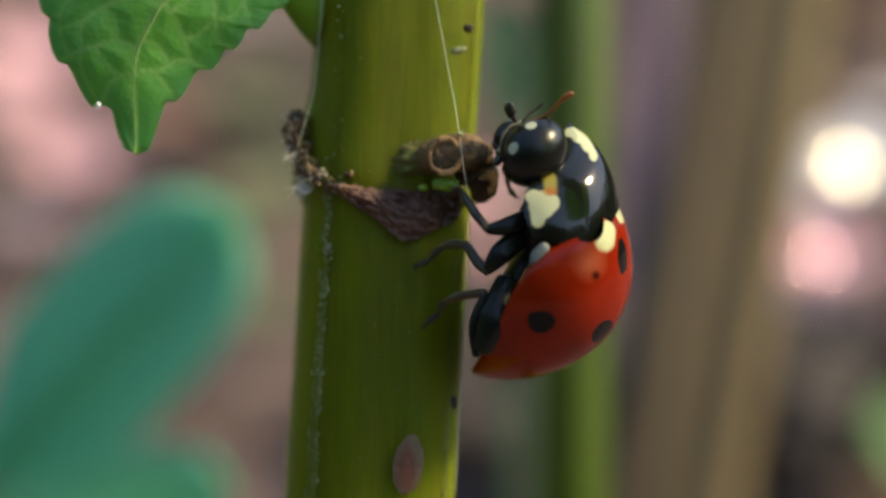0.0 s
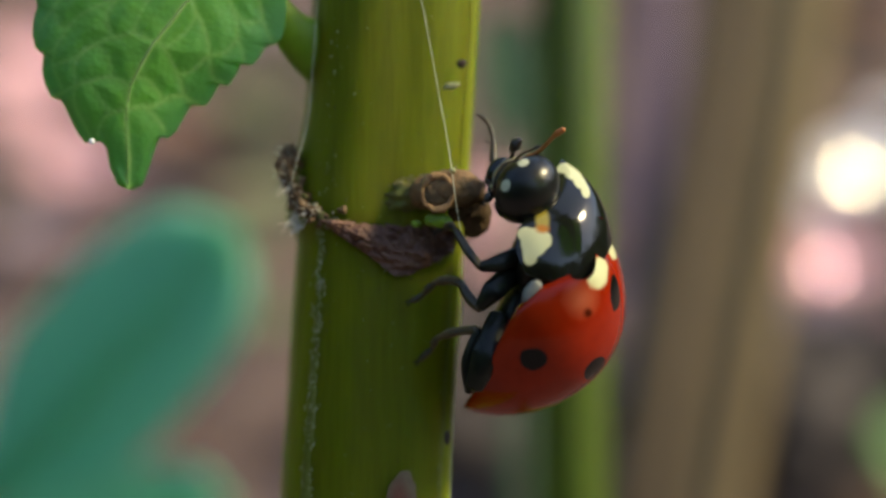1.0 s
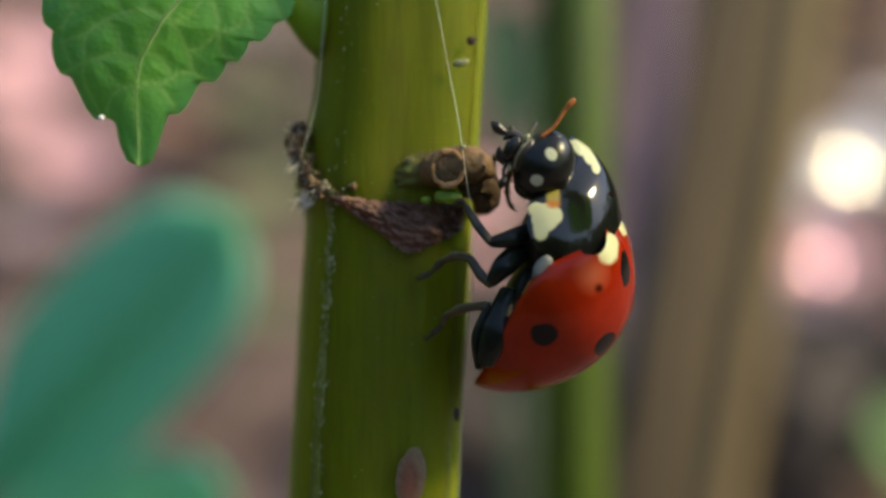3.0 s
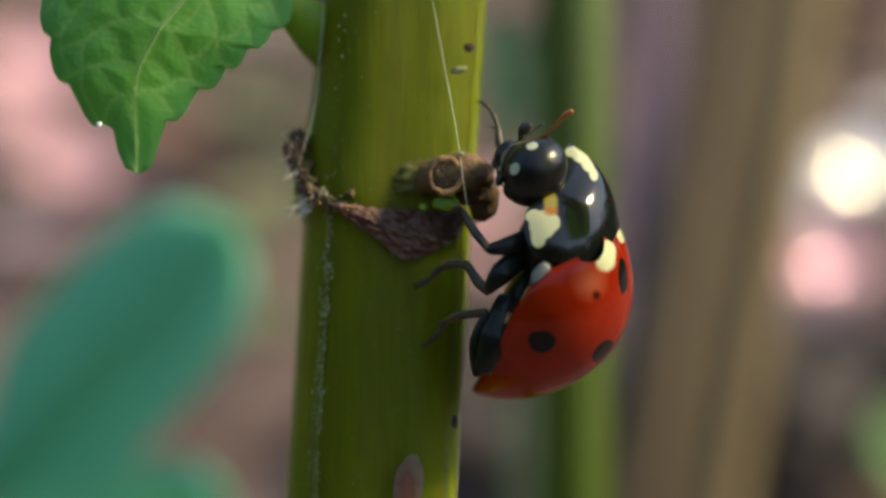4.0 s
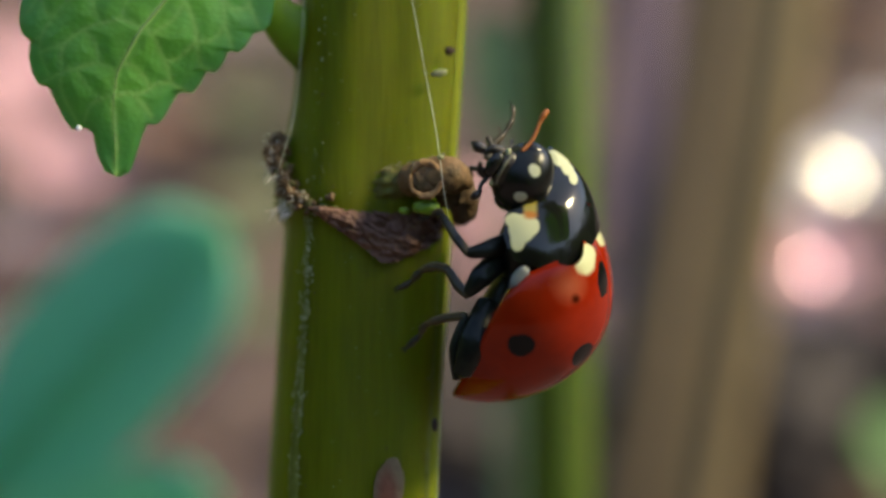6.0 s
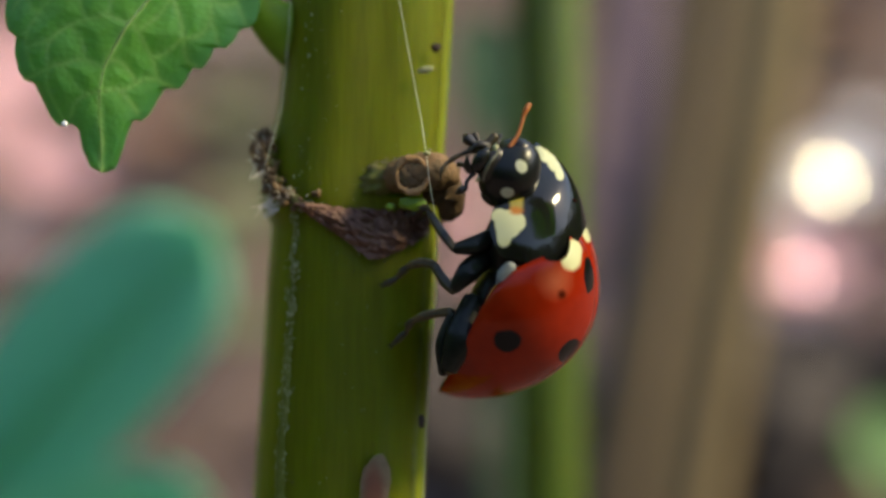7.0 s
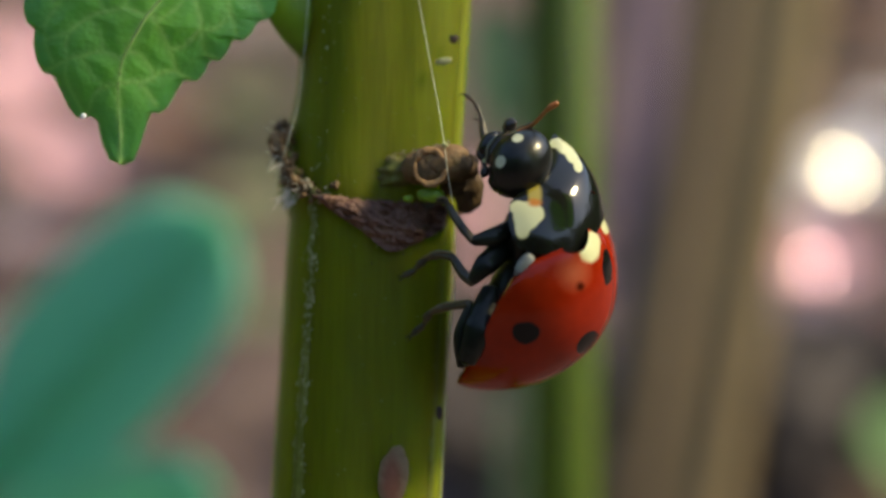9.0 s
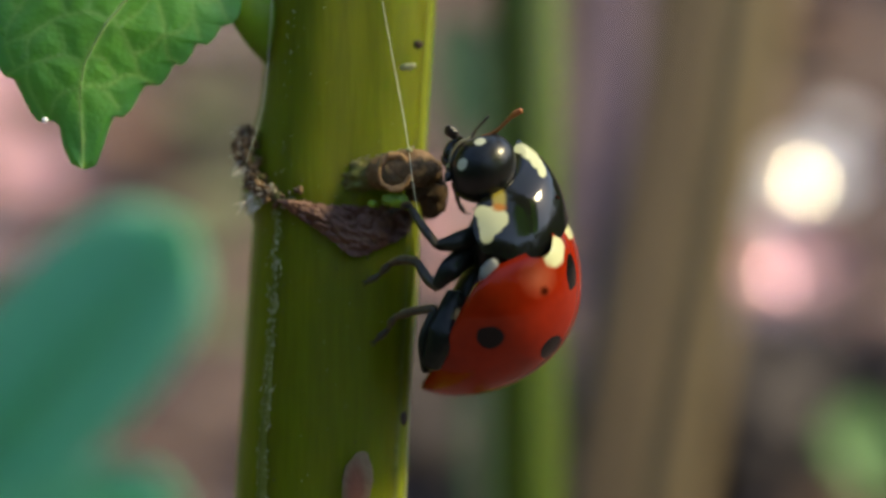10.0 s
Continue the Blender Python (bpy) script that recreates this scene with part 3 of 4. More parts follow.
def make_node():
    rng = random.Random(8)
    part("collar", blob((-0.93, 0.52, 2.0), (1.0, 0.62, 0.52), pose(0, 0, 0, 0, -16, 0), 0.22, 3.5, 32), M_STUB, plant, "swollen mottled green base of the side shoot")
    stub = part("stub", tube([(-0.591, 0.2, 2.06), (-0.134, -0.3, 2.105), (0.417, -0.4, 2.158), (0.921, 0.1, 2.054)], [0.42, 0.50, 0.52, 0.30], 30, 24, rough=0.08), M_STUBB, plant, "cut brown side-shoot stub")
    face = Vector((-0.147, -0.8, 2.044))
    ring = tube([face + Vector((math.cos(a) * 0.40, -0.05 * math.cos(a), math.sin(a) * 0.44)) for a in (k * math.pi / 8 for k in range(17))], [0.06, 0.10, 0.05, 0.09, 0.06], 48, 8, rough=0.05)
    part("scar_ring", ring, M_CORK, stub, "pale cork ring")
    part("pith", blob(face + Vector((0.0, 0.05, 0)), (0.38, 0.10, 0.42), None, 0.3, 3), M_STUBB, stub)
    # dry brown bract below the stub, its point to the far side
    outline = [(-3.354, 1.362, 1.332), (-2.755, 1.332, 0.838), (-1.856, 1.273, 0.389), (-1.108, 1.213, -0.135), (-0.509, 1.183, 0.015), (0.09, 1.183, 0.389), (0.764, 1.093, 0.913)]

    def f(u, v):
        x = outline[0][0] + (outline[-1][0] - outline[0][0]) * u
        top = spline([(p[0], 0, p[1]) for p in outline], u).z
        low = spline([(p[0], 0, p[2]) for p in outline], u).z
        z = top + (low - top) * v
        p = skin(min(x, 0.55), z, 0.0)
        lift = 0.05 + 0.16 * math.sin(math.pi * v) * math.sin(math.pi * min(1, u + 0.15)) + 0.10 * v
        fold = abs(noise.noise(Vector((x * 1.6 + z, z * 2.2 - 0.6 * x, 3)))) + 0.5 * abs(noise.noise(Vector((x * 4 + z * 2, z * 5, 1))))
        lift += 0.34 * fold - 0.10 + 0.06 * noise.noise(Vector((x * 9, z * 9, 1))) + 0.025 * noise.noise(Vector((x * 20, z * 20, 1)))
        edge = 0.07 * noise.noise(Vector((x * 5, 2 * v, 7))) * abs(2 * v - 1)
        return Vector((x, p.y - lift, z + edge))
    bm = grid(f, 110, 44)
    grid(lambda u, v: f(u, v) + Vector((0, 0.10, 0)), 55, 22, bm=bm)
    part("bract", bm, M_BRACT, plant, "dry crinkled reddish-brown bract")
    for c, r in (((-0.134, -0.45, 1.323), (0.38, 0.18, 0.19)), ((0.164, -0.4, 1.176), (0.14, 0.12, 0.11)), ((-0.734, -0.2, 1.243), (0.14, 0.10, 0.10))):
        part("bud", blob(c, r, None, 0.2, 2), M_BUD, plant, "small fresh green bud")
    part("stub_base", tube([(0.242, 0.1, 1.677), (0.727, 0.2, 1.681), (0.886, 0.5, 1.009)], [0.35, 0.5, 0.3], 14, 14, rough=0.12), M_BARK, plant, "dark brown scar under the stub")
    # opposite scar with bristles
    course = [(-4.116, 1.2, 3.35), (-4.266, 0.9, 2.829), (-4.088, 0.7, 2.244), (-3.759, 0.5, 1.773), (-3.327, 0.3, 1.504)]
    scar = part("scar", tube(course, [0.12, 0.28, 0.20, 0.26, 0.16], 70, 20, rough=0.30), M_STUBB, plant, "crumbling brown leaf scar with pale bristles")
    part("scar_rim", tube([skin(x, z, -0.02) for x, z in ((-3.75, 1.72), (-3.45, 1.50), (-3.15, 1.36), (-2.85, 1.30), (-2.5, 1.36))], [0.10, 0.15, 0.12, 0.10, 0.05], 40, 12, rough=0.16), M_STUB, plant, "crusty mottled rim between scar and bract")
    for k in range(16):
        c = spline(course, rng.random()) + Vector((rng.uniform(-0.22, 0.25), -0.18, rng.uniform(-0.16, 0.12)))
        r = rng.uniform(0.05, 0.15)
        part("crumb", blob(c, (r * rng.uniform(0.7, 1.3), r, r * rng.uniform(0.6, 1.2)), pose(0, 0, 0, 0, rng.uniform(0, 180), 0), 0.45, 1.6, 9), (M_STUB, M_BARK, M_STUB, M_BARK, M_STUBB)[k % 5], scar)
    for k in range(14):
        c = skin(rng.uniform(-3.9, -2.6), rng.uniform(1.15, 1.75), 0.06)
        r = rng.uniform(0.03, 0.09)
        part("crumb", blob(c, (r * 1.3, r, r), pose(0, 0, 0, 0, rng.uniform(0, 180), 0), 0.45, 1.6, 8), (M_STUBB, M_CRUST, M_BARK)[k % 3], scar)
    bm = bmesh.new()
    for k in range(110):
        c = spline(course, rng.random() ** 0.8) + Vector((rng.uniform(-0.15, 0.1), rng.uniform(-0.2, 0.2), 0))
        d = Vector((rng.uniform(-1, 0.0), rng.uniform(-0.7, 0.2), rng.uniform(-0.9, 0.7))).normalized() * rng.uniform(0.12, 0.55)
        tube([c, c + d * 0.6 + Vector((0, 0, 0.03)), c + d], [0.016, 0.012, 0.004], 4, 5, bm)
    for k in range(26):
        c = Vector((-4.0, 0.35, 1.30)) + Vector((rng.uniform(-0.1, 0.25), 0, rng.uniform(-0.2, 0.2)))
        d = Vector((rng.uniform(-1, -0.3), rng.uniform(-0.6, 0.1), rng.uniform(-1, 0.1))).normalized() * rng.uniform(0.2, 0.5)
        tube([c, c + d * 0.6 + Vector((0, 0, 0.03)), c + d], [0.018, 0.013, 0.004], 4, 5, bm)
    part("bristles", bm, M_HAIR, scar, "pale bristles", kind="stuff")
    bm = bmesh.new()
    for k in range(60):
        u = rng.random()
        c = Vector((-1.55 + 1.9 * u, 0.12 - 0.75 * u + rng.uniform(-0.05, 0.1), 2.28 + 0.42 * u ** 0.7 + rng.uniform(-0.12, 0.05)))
        r = rng.uniform(0.008, 0.026)
        bead(bm, c, (r * 1.4, r, r), rng)
    part("crust", bm, M_CRUST, plant, "pale crusty flecks on the shoot base", kind="stuff")
    part("blemish", blob((-1.145, 0, -6.159), (0.40, 0.03, 0.80), pose(0, 0, 0, 0, 9, 0), 0.12, 2.5, 20), M_BLEM, STEM, "oval brown blemish on the stem")
    part("speck", blob((0.472, 0.4, 5.561), (0.13, 0.05, 0.12), None, 0.35, 2, 8), M_DARK, STEM)
    part("fleck", blob((0.197, 0.15, 4.931), (0.24, 0.05, 0.10), pose(0, 0, 0, 0, -12, 0), 0.35, 2, 8), M_FLECK, STEM)
    part("speck", blob((0.091, 0.1, -4.486), (0.09, 0.04, 0.2), None, 0.35, 2, 8), M_DARK, STEM)


make_node()

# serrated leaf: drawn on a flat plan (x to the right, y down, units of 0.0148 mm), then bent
def plan(x, y, depth):
    return Vector((-0.400 + (x - 784) * 0.014837, depth, 0.1375 - (y - 441) * 0.014837))


def along(points, t):
    """A place on a broken line, t by its length."""
    pts = np.array(points, float)
    length = np.concatenate(([0.0], np.cumsum(np.hypot(*np.diff(pts, axis=0).T))))
    length /= length[-1]
    return np.stack((np.interp(t, length, pts[:, 0]), np.interp(t, length, pts[:, 1])), -1)


MIDRIB = ((246, 305), (247, 235), (247, 165), (256, 120), (275, 85), (300, 45), (332, 5), (365, -40), (400, -80), (432, -108))
OUTER = ((246, 305), (225, 296), (211, 266), (205, 236), (202, 209), (190, 217), (165, 221), (150, 202), (135, 171), (121, 143), (112, 142), (104, 138), (94, 120),
         (88, 90), (91, 59), (84, 57), (76, 50), (70, 28), (71, 0), (78, -28), (74, -36), (78, -62), (96, -95), (150, -135), (260, -165), (370, -150), (432, -108))
INNER = ((246, 305), (266, 297), (279, 265), (290, 232), (300, 207), (314, 212), (328, 198), (343, 168), (354, 150), (376, 153), (390, 137), (403, 111), (419, 117),
         (434, 97), (443, 76), (461, 79), (475, 66), (487, 42), (503, 39), (515, 28), (521, 5), (524, -30), (522, -70), (500, -105), (468, -122), (432, -108))
# veins from the midrib towards the teeth, then the loops that join them
LATERALS = (
    ((247, 165), (222, 168), (204, 182), (193, 206)),
    ((247, 165), (276, 158), (296, 176), (308, 200)),
    ((256, 120), (215, 106), (185, 113), (155, 120), (128, 131), (112, 136)),
    ((300, 45), (262, 30), (228, 36), (195, 46), (165, 66), (153, 88), (155, 120), (152, 158), (176, 208)),
    ((263, 105), (284, 110), (300, 128), (306, 150), (276, 158)),
    ((305, 38), (322, 66), (334, 100), (347, 138), (366, 149)),
    ((347, 138), (325, 138), (306, 150)),
    ((360, -32), (384, 20), (391, 64), (395, 104), (410, 112)),
    ((334, 100), (362, 92), (391, 64)),
)
LOOPS = (
    ((400, -80), (432, -20), (441, 30), (452, 70)),
    ((391, 64), (420, 60), (441, 30)),
    ((420, -98), (470, -50), (484, 0), (497, 34)),
    ((365, -40), (300, -50), (230, -34), (170, -8), (136, 22), (118, 52), (104, 60)),
    ((118, 52), (112, 84), (128, 131)),
    ((400, -80), (320, -110), (220, -95), (150, -60), (110, -20), (86, 10)),
    ((195, 46), (216, 68), (222, 100)),
    ((185, 113), (196, 138), (222, 168)),
    ((228, 36), (212, 0), (230, -34)),
    ((165, 66), (140, 76), (112, 84)),
    ((110, -20), (122, 8), (136, 22)),
    ((262, 30), (276, -10), (300, -50)),
    ((370, 0), (350, 30), (318, 56)),
    ((484, 0), (455, 4), (432, -20)),
)


def vein_points():
    """Close-set places along every vein, with its weight."""
    sets = [(along([tuple(spline([(x, y, 0) for x, y in v], k / 60))[:2] for k in range(61)], np.linspace(0, 1, 90)), 0.75 if i < 9 else 0.55) for i, v in enumerate(LATERALS + LOOPS)]
    sets.append((along(MIDRIB, np.linspace(0, 1, 220)), 1.0))
    return np.concatenate([p for p, _ in sets]), np.concatenate([np.full(len(p), w) for p, w in sets])


def leaf_depth(u, v, half):
    """How far the blade lies behind its front plane: the midrib foremost, both halves falling back, the rim rolled."""
    rib = float(np.interp(u, (0, 0.3, 0.55, 0.8, 1.0), (-0.15, -0.45, -0.6, -0.45, -0.2)))
    fall = 0.16 * v * v * half if v < 0 else 0.30 * v * half
    return rib + fall + 0.10 * abs(v) ** 6 + 0.06 * math.sin(u * 17 + 2 * v) * abs(v)


def make_leaf():
    nu, nv = 260, 140
    t = np.linspace(0, 1, nu + 1)
    mid, left, right = (along(p, t) for p in (MIDRIB, OUTER, INNER))
    v = np.linspace(-1, 1, nv + 1)
    smooth = np.ones(31) / 31
    x = np.abs(v)[None, :, None]
    rim = np.clip((x - 0.70) / 0.30, 0, 1) ** 1.6
    soft = [np.stack([np.convolve(np.pad(edge[:, k], 15, mode="reflect", reflect_type="odd"), smooth, mode="valid") for k in (0, 1)], -1) for edge in (left, right)]
    halves = [mid[:, None] + ((calm - mid)[:, None] * (1 - rim) + (edge - mid)[:, None] * rim) * x for edge, calm in zip((left, right), soft)]
    flat = np.where(v[None, :, None] < 0, *halves)
    wide = [np.convolve(np.pad(np.hypot(*(edge - mid).T), 15, mode="edge"), smooth, mode="valid") * 0.0148 for edge in (left, right)]
    spots, weight = vein_points()
    near, vein = np.empty((nu + 1, nv + 1)), np.empty((nu + 1, nv + 1))
    for i in range(nu + 1):
        warp = np.array([noise.noise_vector(Vector((x * 0.03, y * 0.03, 0)))[:2] for x, y in flat[i]]) * 3.5
        gap = np.hypot(*(flat[i][:, None] + warp[:, None] - spots[None]).transpose(2, 0, 1))
        near[i] = gap.min(1)
        vein[i] = (weight * np.exp(-(gap / (2.6 + 2.0 * weight)) ** 2)).max(1)

    def place(i, j, back=0.0):
        x, y = flat[i, j]
        half = float(wide[0 if v[j] < 0 else 1][i])
        fine, _ = noise.voronoi(Vector((x * 0.075, y * 0.075, 0.4)))
        puff = 0.045 * ease(0, 30, near[i, j]) * (1 - abs(v[j]) ** 8) + 0.006 * ease(0, 0.5, fine[1] - fine[0])
        return plan(x, y, leaf_depth(t[i], v[j], half) - puff + back + 0.02 * noise.noise(Vector((x * 0.02, y * 0.02, 5))))
    bm = grid(lambda a, b: place(round(a * nu), round(b * nv)), nu, nv)
    grid(lambda a, b: place(round(a * nu / 4) * 4, round(b * nv / 4) * 4, 0.10), nu // 4, nv // 4, bm=bm)
    ob = part("leaf", bm, M_LEAF, plant, "fresh green serrated leaf with pale net veins")
    rest = len(ob.data.vertices) - vein.size
    at = ob.data.attributes.new("vein", "FLOAT", "POINT")
    at.data.foreach_set("value", np.concatenate((np.clip(vein, 0, 1).ravel(), np.zeros(rest))))
    rim = np.maximum(np.abs(v)[None, :] ** 3.5, (0.85 - np.clip((t - 0.02) / 0.3, 0, 1))[:, None])
    at = ob.data.attributes.new("margin", "FLOAT", "POINT")
    at.data.foreach_set("value", np.concatenate((np.clip(rim, 0, 1).ravel(), np.ones(rest))))
    part("midrib", tube([plan(*along(MIDRIB, 0.04 + 0.95 * k / 40), leaf_depth(0.04 + 0.95 * k / 40, 0, 1) + 0.035) for k in range(41)], [0.02, 0.04, 0.05, 0.06, 0.08], 80, 8), M_VEIN, ob, "pale midrib")
    part("droplet", blob(plan(184, 220, -0.35), (0.075, 0.06, 0.08), None, 0.25, 2, 8), M_DEW, ob, "white fleck on a leaf tooth")
    return ob


leaf = make_leaf()
part("petiole", tube([plan(425, -104, 0.0), plan(470, -65, 0.5), plan(522, 0, 0.85), plan(556, 30, 1.1), plan(592, 50, 1.5)], [0.24, 0.36, 0.52, 0.74, 1.0], 30, 18, flat=0.55), M_PETIOLE, plant, "short winged green leaf stalk")

# unseen other leaf of the upper pair, added for its green reflection
part("petiole", tube([(0.9, 1.5, 12.4), (3.4, -2.0, 12.6), (6.2, -5.6, 10.4)], [0.55, 0.38, 0.34], 20, 10), M_RIB, plant, "stalk of the unseen leaf added for its green reflection")
make_far_leaf(plant, (16.6, -12.0, 2.6), (6.0, -5.4, 10.5), 3.4, (-0.75, 0.35, -0.56), M_UNSEEN_LEAF, M_VEIN, bend=1.0)

silk = thing("spider_silk", (0.238, -0.4, 2.664), "thin pale spider silk thread stuck along the stem", "spider silk")
part("strand", tube([(-0.659, -0.2, 7.501), (-0.48, -0.15, 6.612), (-0.134, -0.3, 4.717), (0.089, -0.6, 3.491), (0.22, -0.85, 2.628)], [0.011], 60, 6), M_SILK, silk)
part("strand", tube([(0.22, -0.85, 2.628), (0.322, -1, 1.769), (0.456, -0.8, 0.897), (0.504, -0.5, -0.134), (0.508, -0.25, -1.031), (0.362, 0.05, -2.398), (0.289, 0.35, -3.332), (0.214, 0.45, -4.868), (0.122, 0.45, -7.004)], [0.010], 60, 6), M_SILK, silk)
part("strand", tube([(-3.423, 0.5, 7.35), (-3.556, 0.6, 5.532), (-3.698, 0.5, 3.988), (-3.941, 0.35, 2.982), (-4.144, 0.4, 2.301)], [0.011], 60, 6), M_SILK, silk)
part("bead", blob((0.235, -0.85, 2.614), (0.09, 0.07, 0.07), None, 0.2, 2, 8), M_FLECK, silk)

# ---------------------------------------------------------------- the ladybird
FWD = Vector((0.270, -0.3838, 0.8831)).normalized()
RGT = Vector((0.3373, 0.8967, 0.2866))
RGT = (RGT - FWD * RGT.dot(FWD)).normalized()
UPB = RGT.cross(FWD).normalized()
APEX = Vector((0.757, 1.6, -3.70))


def body(x, y, z):
    """Beetle axes (forward, to its left, up from the belly) to the leaning frame; the tail end is x = -2.9."""
    return APEX + FWD * (x + 2.9) * 0.955 - RGT * y + UPB * z


lady = thing("ladybird", APEX, "red seven-spotted ladybird clinging head-up to the green stem", "ladybird")


def el_height(x):
    return 0.975 * (3.3 * max(0.0, 1 - ((x - 0.6) / 3.5) ** 2) ** 0.66 if x < 0.6 else 3.3 - 0.62 * ((x - 0.6) / 1.9) ** 2 - 0.24 * (max(0.0, x - 2.2) / 0.8) ** 2)


def el_width(x):
    return 0.983 * (2.45 * max(0.0, 1 - ((0.3 - x) / 3.2) ** 2) ** 0.5 if x < 0.3 else 2.45 - 0.65 * ((x - 0.3) / 2.0) ** 2.2)


def el_margin(x):
    q = x / 2.9
    return line((0.06, 0.16, 0.27, 0.36, 0.42, 0.48, 0.56, 0.70, 1.05, 1.8), (x + 2.9) / 5.6) + 0.176 + 0.034 * q - 0.172 * q * q


def elytron(side):
    """One wing case; its front edge follows the neck shield, which is turned a little to the beetle's left."""
    def f(u, v):
        first = 3.30 - side * 0.36 * 1.7 * math.sin(min(1.0, v / 0.92) * math.pi / 2) - 0.10 * v * v
        x = max(-2.9, first - (2.9 + first) * (math.sin(u * math.pi / 2) ** 1.25))
        if v <= 0.92:
            a = v / 0.92 * math.pi / 2
            y = el_width(x) * math.sin(a) ** 0.95
            z = el_margin(x) + (el_height(x) - el_margin(x)) * math.cos(a) ** 0.88 - 0.03 * math.exp(-(y / 0.05) ** 2)
            return body(x, side * (y + 0.008), max(z, 0.02))
        q = (v - 0.92) / 0.08
        return body(x, side * el_width(x) * (1 + 0.035 * math.sin(q * math.pi) - 0.14 * q), el_margin(x) - 0.12 * q)
    return grid(f, 72, 60)


def rel(x, y, z):
    return body(x, y, z) - APEX


M_ELYTRA = mat("elytra_red", (0.30, 0.019, 0.003), (0.21, 0.012, 0.002), 0.09, 500, coat=0.0, bump=0.002, bump_scale=7000, contrast=0.8, spec=0.25)
# soft-edged paler orange-red patch on the wing case
SOFT_PATCH = (0.42, 0.10, 0.045)
marked(M_ELYTRA, [
    ((1.51, -3.62, 1.52), (0.36, 0.6, 0.30), BLACK, 0.06), (rel(0.2, 1.05, 3.05), (0.42, 0.5, 0.36), BLACK, 0.06),
    (rel(0.2, -1.05, 3.05), (0.5, 0.5, 0.40), BLACK, 0.06), (rel(0.85, -2.25, 1.6), (0.37, 0.5, 0.33), BLACK, 0.06),
    ((3.10, -3.36, 3.62), (0.30, 0.9, 0.36), CREAM, 0.14), ((3.26, -3.3, 3.80), (0.22, 0.9, 0.30), CREAM, 0.14), ((3.69, -1.99, 4.40), (0.16, 0.7, 0.42), CREAM, 0.10),
    ((3.64, -2.87, 3.16), (0.17, 0.8, 0.46), BLACK, 0.07),
    ((2.70, -3.70, 3.02), (0.30, 0.5, 0.30), SOFT_PATCH, 0.9), ((2.86, -3.65, 2.68), (0.10, 0.3, 0.12), (0.05, 0.006, 0.002), 0.5),
], 0.14)
part("elytron", elytron(1), M_ELYTRA, lady, "glossy red wing case with black spots")
part("elytron", elytron(-1), M_ELYTRA, lady, "glossy red wing case with black spots")
part("scutellum", blob(body(2.66, 0.02, 2.20), (0.13, 0.10, 0.20), None, 0.05), M_BLACK, lady)


SHIELD = (((2.98, 2.18), (2.91, 2.11), (2.84, 1.87), (2.87, 1.40), (3.00, 0.66)),
          ((3.55, 1.80), (3.50, 1.71), (3.42, 1.44), (3.38, 0.98), (3.30, 0.40)),
          ((4.02, 1.26), (3.99, 1.18), (3.90, 0.93), (3.75, 0.54), (3.55, 0.16)),
          ((4.16, 0.58), (4.13, 0.52), (4.08, 0.41), (4.02, 0.24), (3.92, 0.0)))
SHIELD_Y = ((0, 0.6, 1.1, 1.5, 1.80), (0, 0.6, 1.1, 1.52, 1.76), (0, 0.55, 1.0, 1.4, 1.6), (0, 0.5, 0.85, 1.1, 1.35))


def pronotum(u, v):
    """u rear to front, v from one side over the top to the other: a smooth shield, sheared towards the beetle's left."""
    side, a = (1 if v < 0.5 else -1), abs(2 * v - 1)
    w = min(max((u - 0.06) / 0.80, 0.0), 1.0)
    rows = []
    for xz, ys in zip(SHIELD, SHIELD_Y):
        half = [Vector((x, y, z)) for (x, z), y in zip(xz, ys)]
        ring = [Vector((p.x, -p.y, p.z)) for p in reversed(half[1:])] + half
        rows.append(spline(ring, 0.5 + 0.5 * a))
    p = spline(rows, w)
    x, y, z = p.x, p.y * side, p.z
    if u < 0.06:
        q = 1 - u / 0.06
        x, y, z = x + 0.02 * q, y * (1 - 0.05 * q), z - 0.14 * q
    if u > 0.86:
        q = (u - 0.86) / 0.14
        x, y, z = x + (3.85 - x) * q + 0.06 * math.sin(q * math.pi), y * (1 - q), z + (0.15 - z) * q
    return body(x - (0.38 + 0.12 * w) * y, y, z)


M_PRONOTUM = mat("pronotum_black", BLACK, (0.009, 0.011, 0.008), 0.10, 1500, bump=0.002, bump_scale=9000, spec=0.42)
marked(M_PRONOTUM, [
    ((1.75, -3.38, 5.02), (0.17, 0.6, 0.36), (0.30, 0.24, 0.04), 0.25), ((1.53, -3.60, 4.45), (0.34, 1.4, 0.36), CREAM, 0.05), ((1.32, -3.65, 4.66), (0.22, 1.2, 0.19), CREAM, 0.06),
    ((1.76, -3.50, 4.50), (0.22, 1.4, 0.23), CREAM, 0.06), ((1.42, -3.65, 4.14), (0.19, 1.4, 0.28), CREAM, 0.06),
    ((1.74, -3.54, 4.78), (0.17, 0.4, 0.11), (0.42, 0.15, 0.01), 0.4), ((2.48, -1.92, 6.40), (0.30, 0.6, 0.16), CREAM, 0.12),
    ((2.66, -2.08, 6.22), (0.24, 0.5, 0.18), CREAM, 0.12), ((2.80, -2.25, 6.02), (0.18, 0.5, 0.22), CREAM, 0.12), ((2.92, -2.42, 5.80), (0.12, 0.4, 0.24), CREAM, 0.10)], 0.09, 1800)
part("pronotum", grid(pronotum, 56, 72), M_PRONOTUM, lady, "glossy black neck shield with cream corner patches")
part("abdomen", blob(body(-0.2, 0, 0.70), (2.1, 1.75, 0.85), Matrix((FWD, -RGT, UPB)).transposed().to_4x4(), 0.03), M_LEG, lady, "black underside")
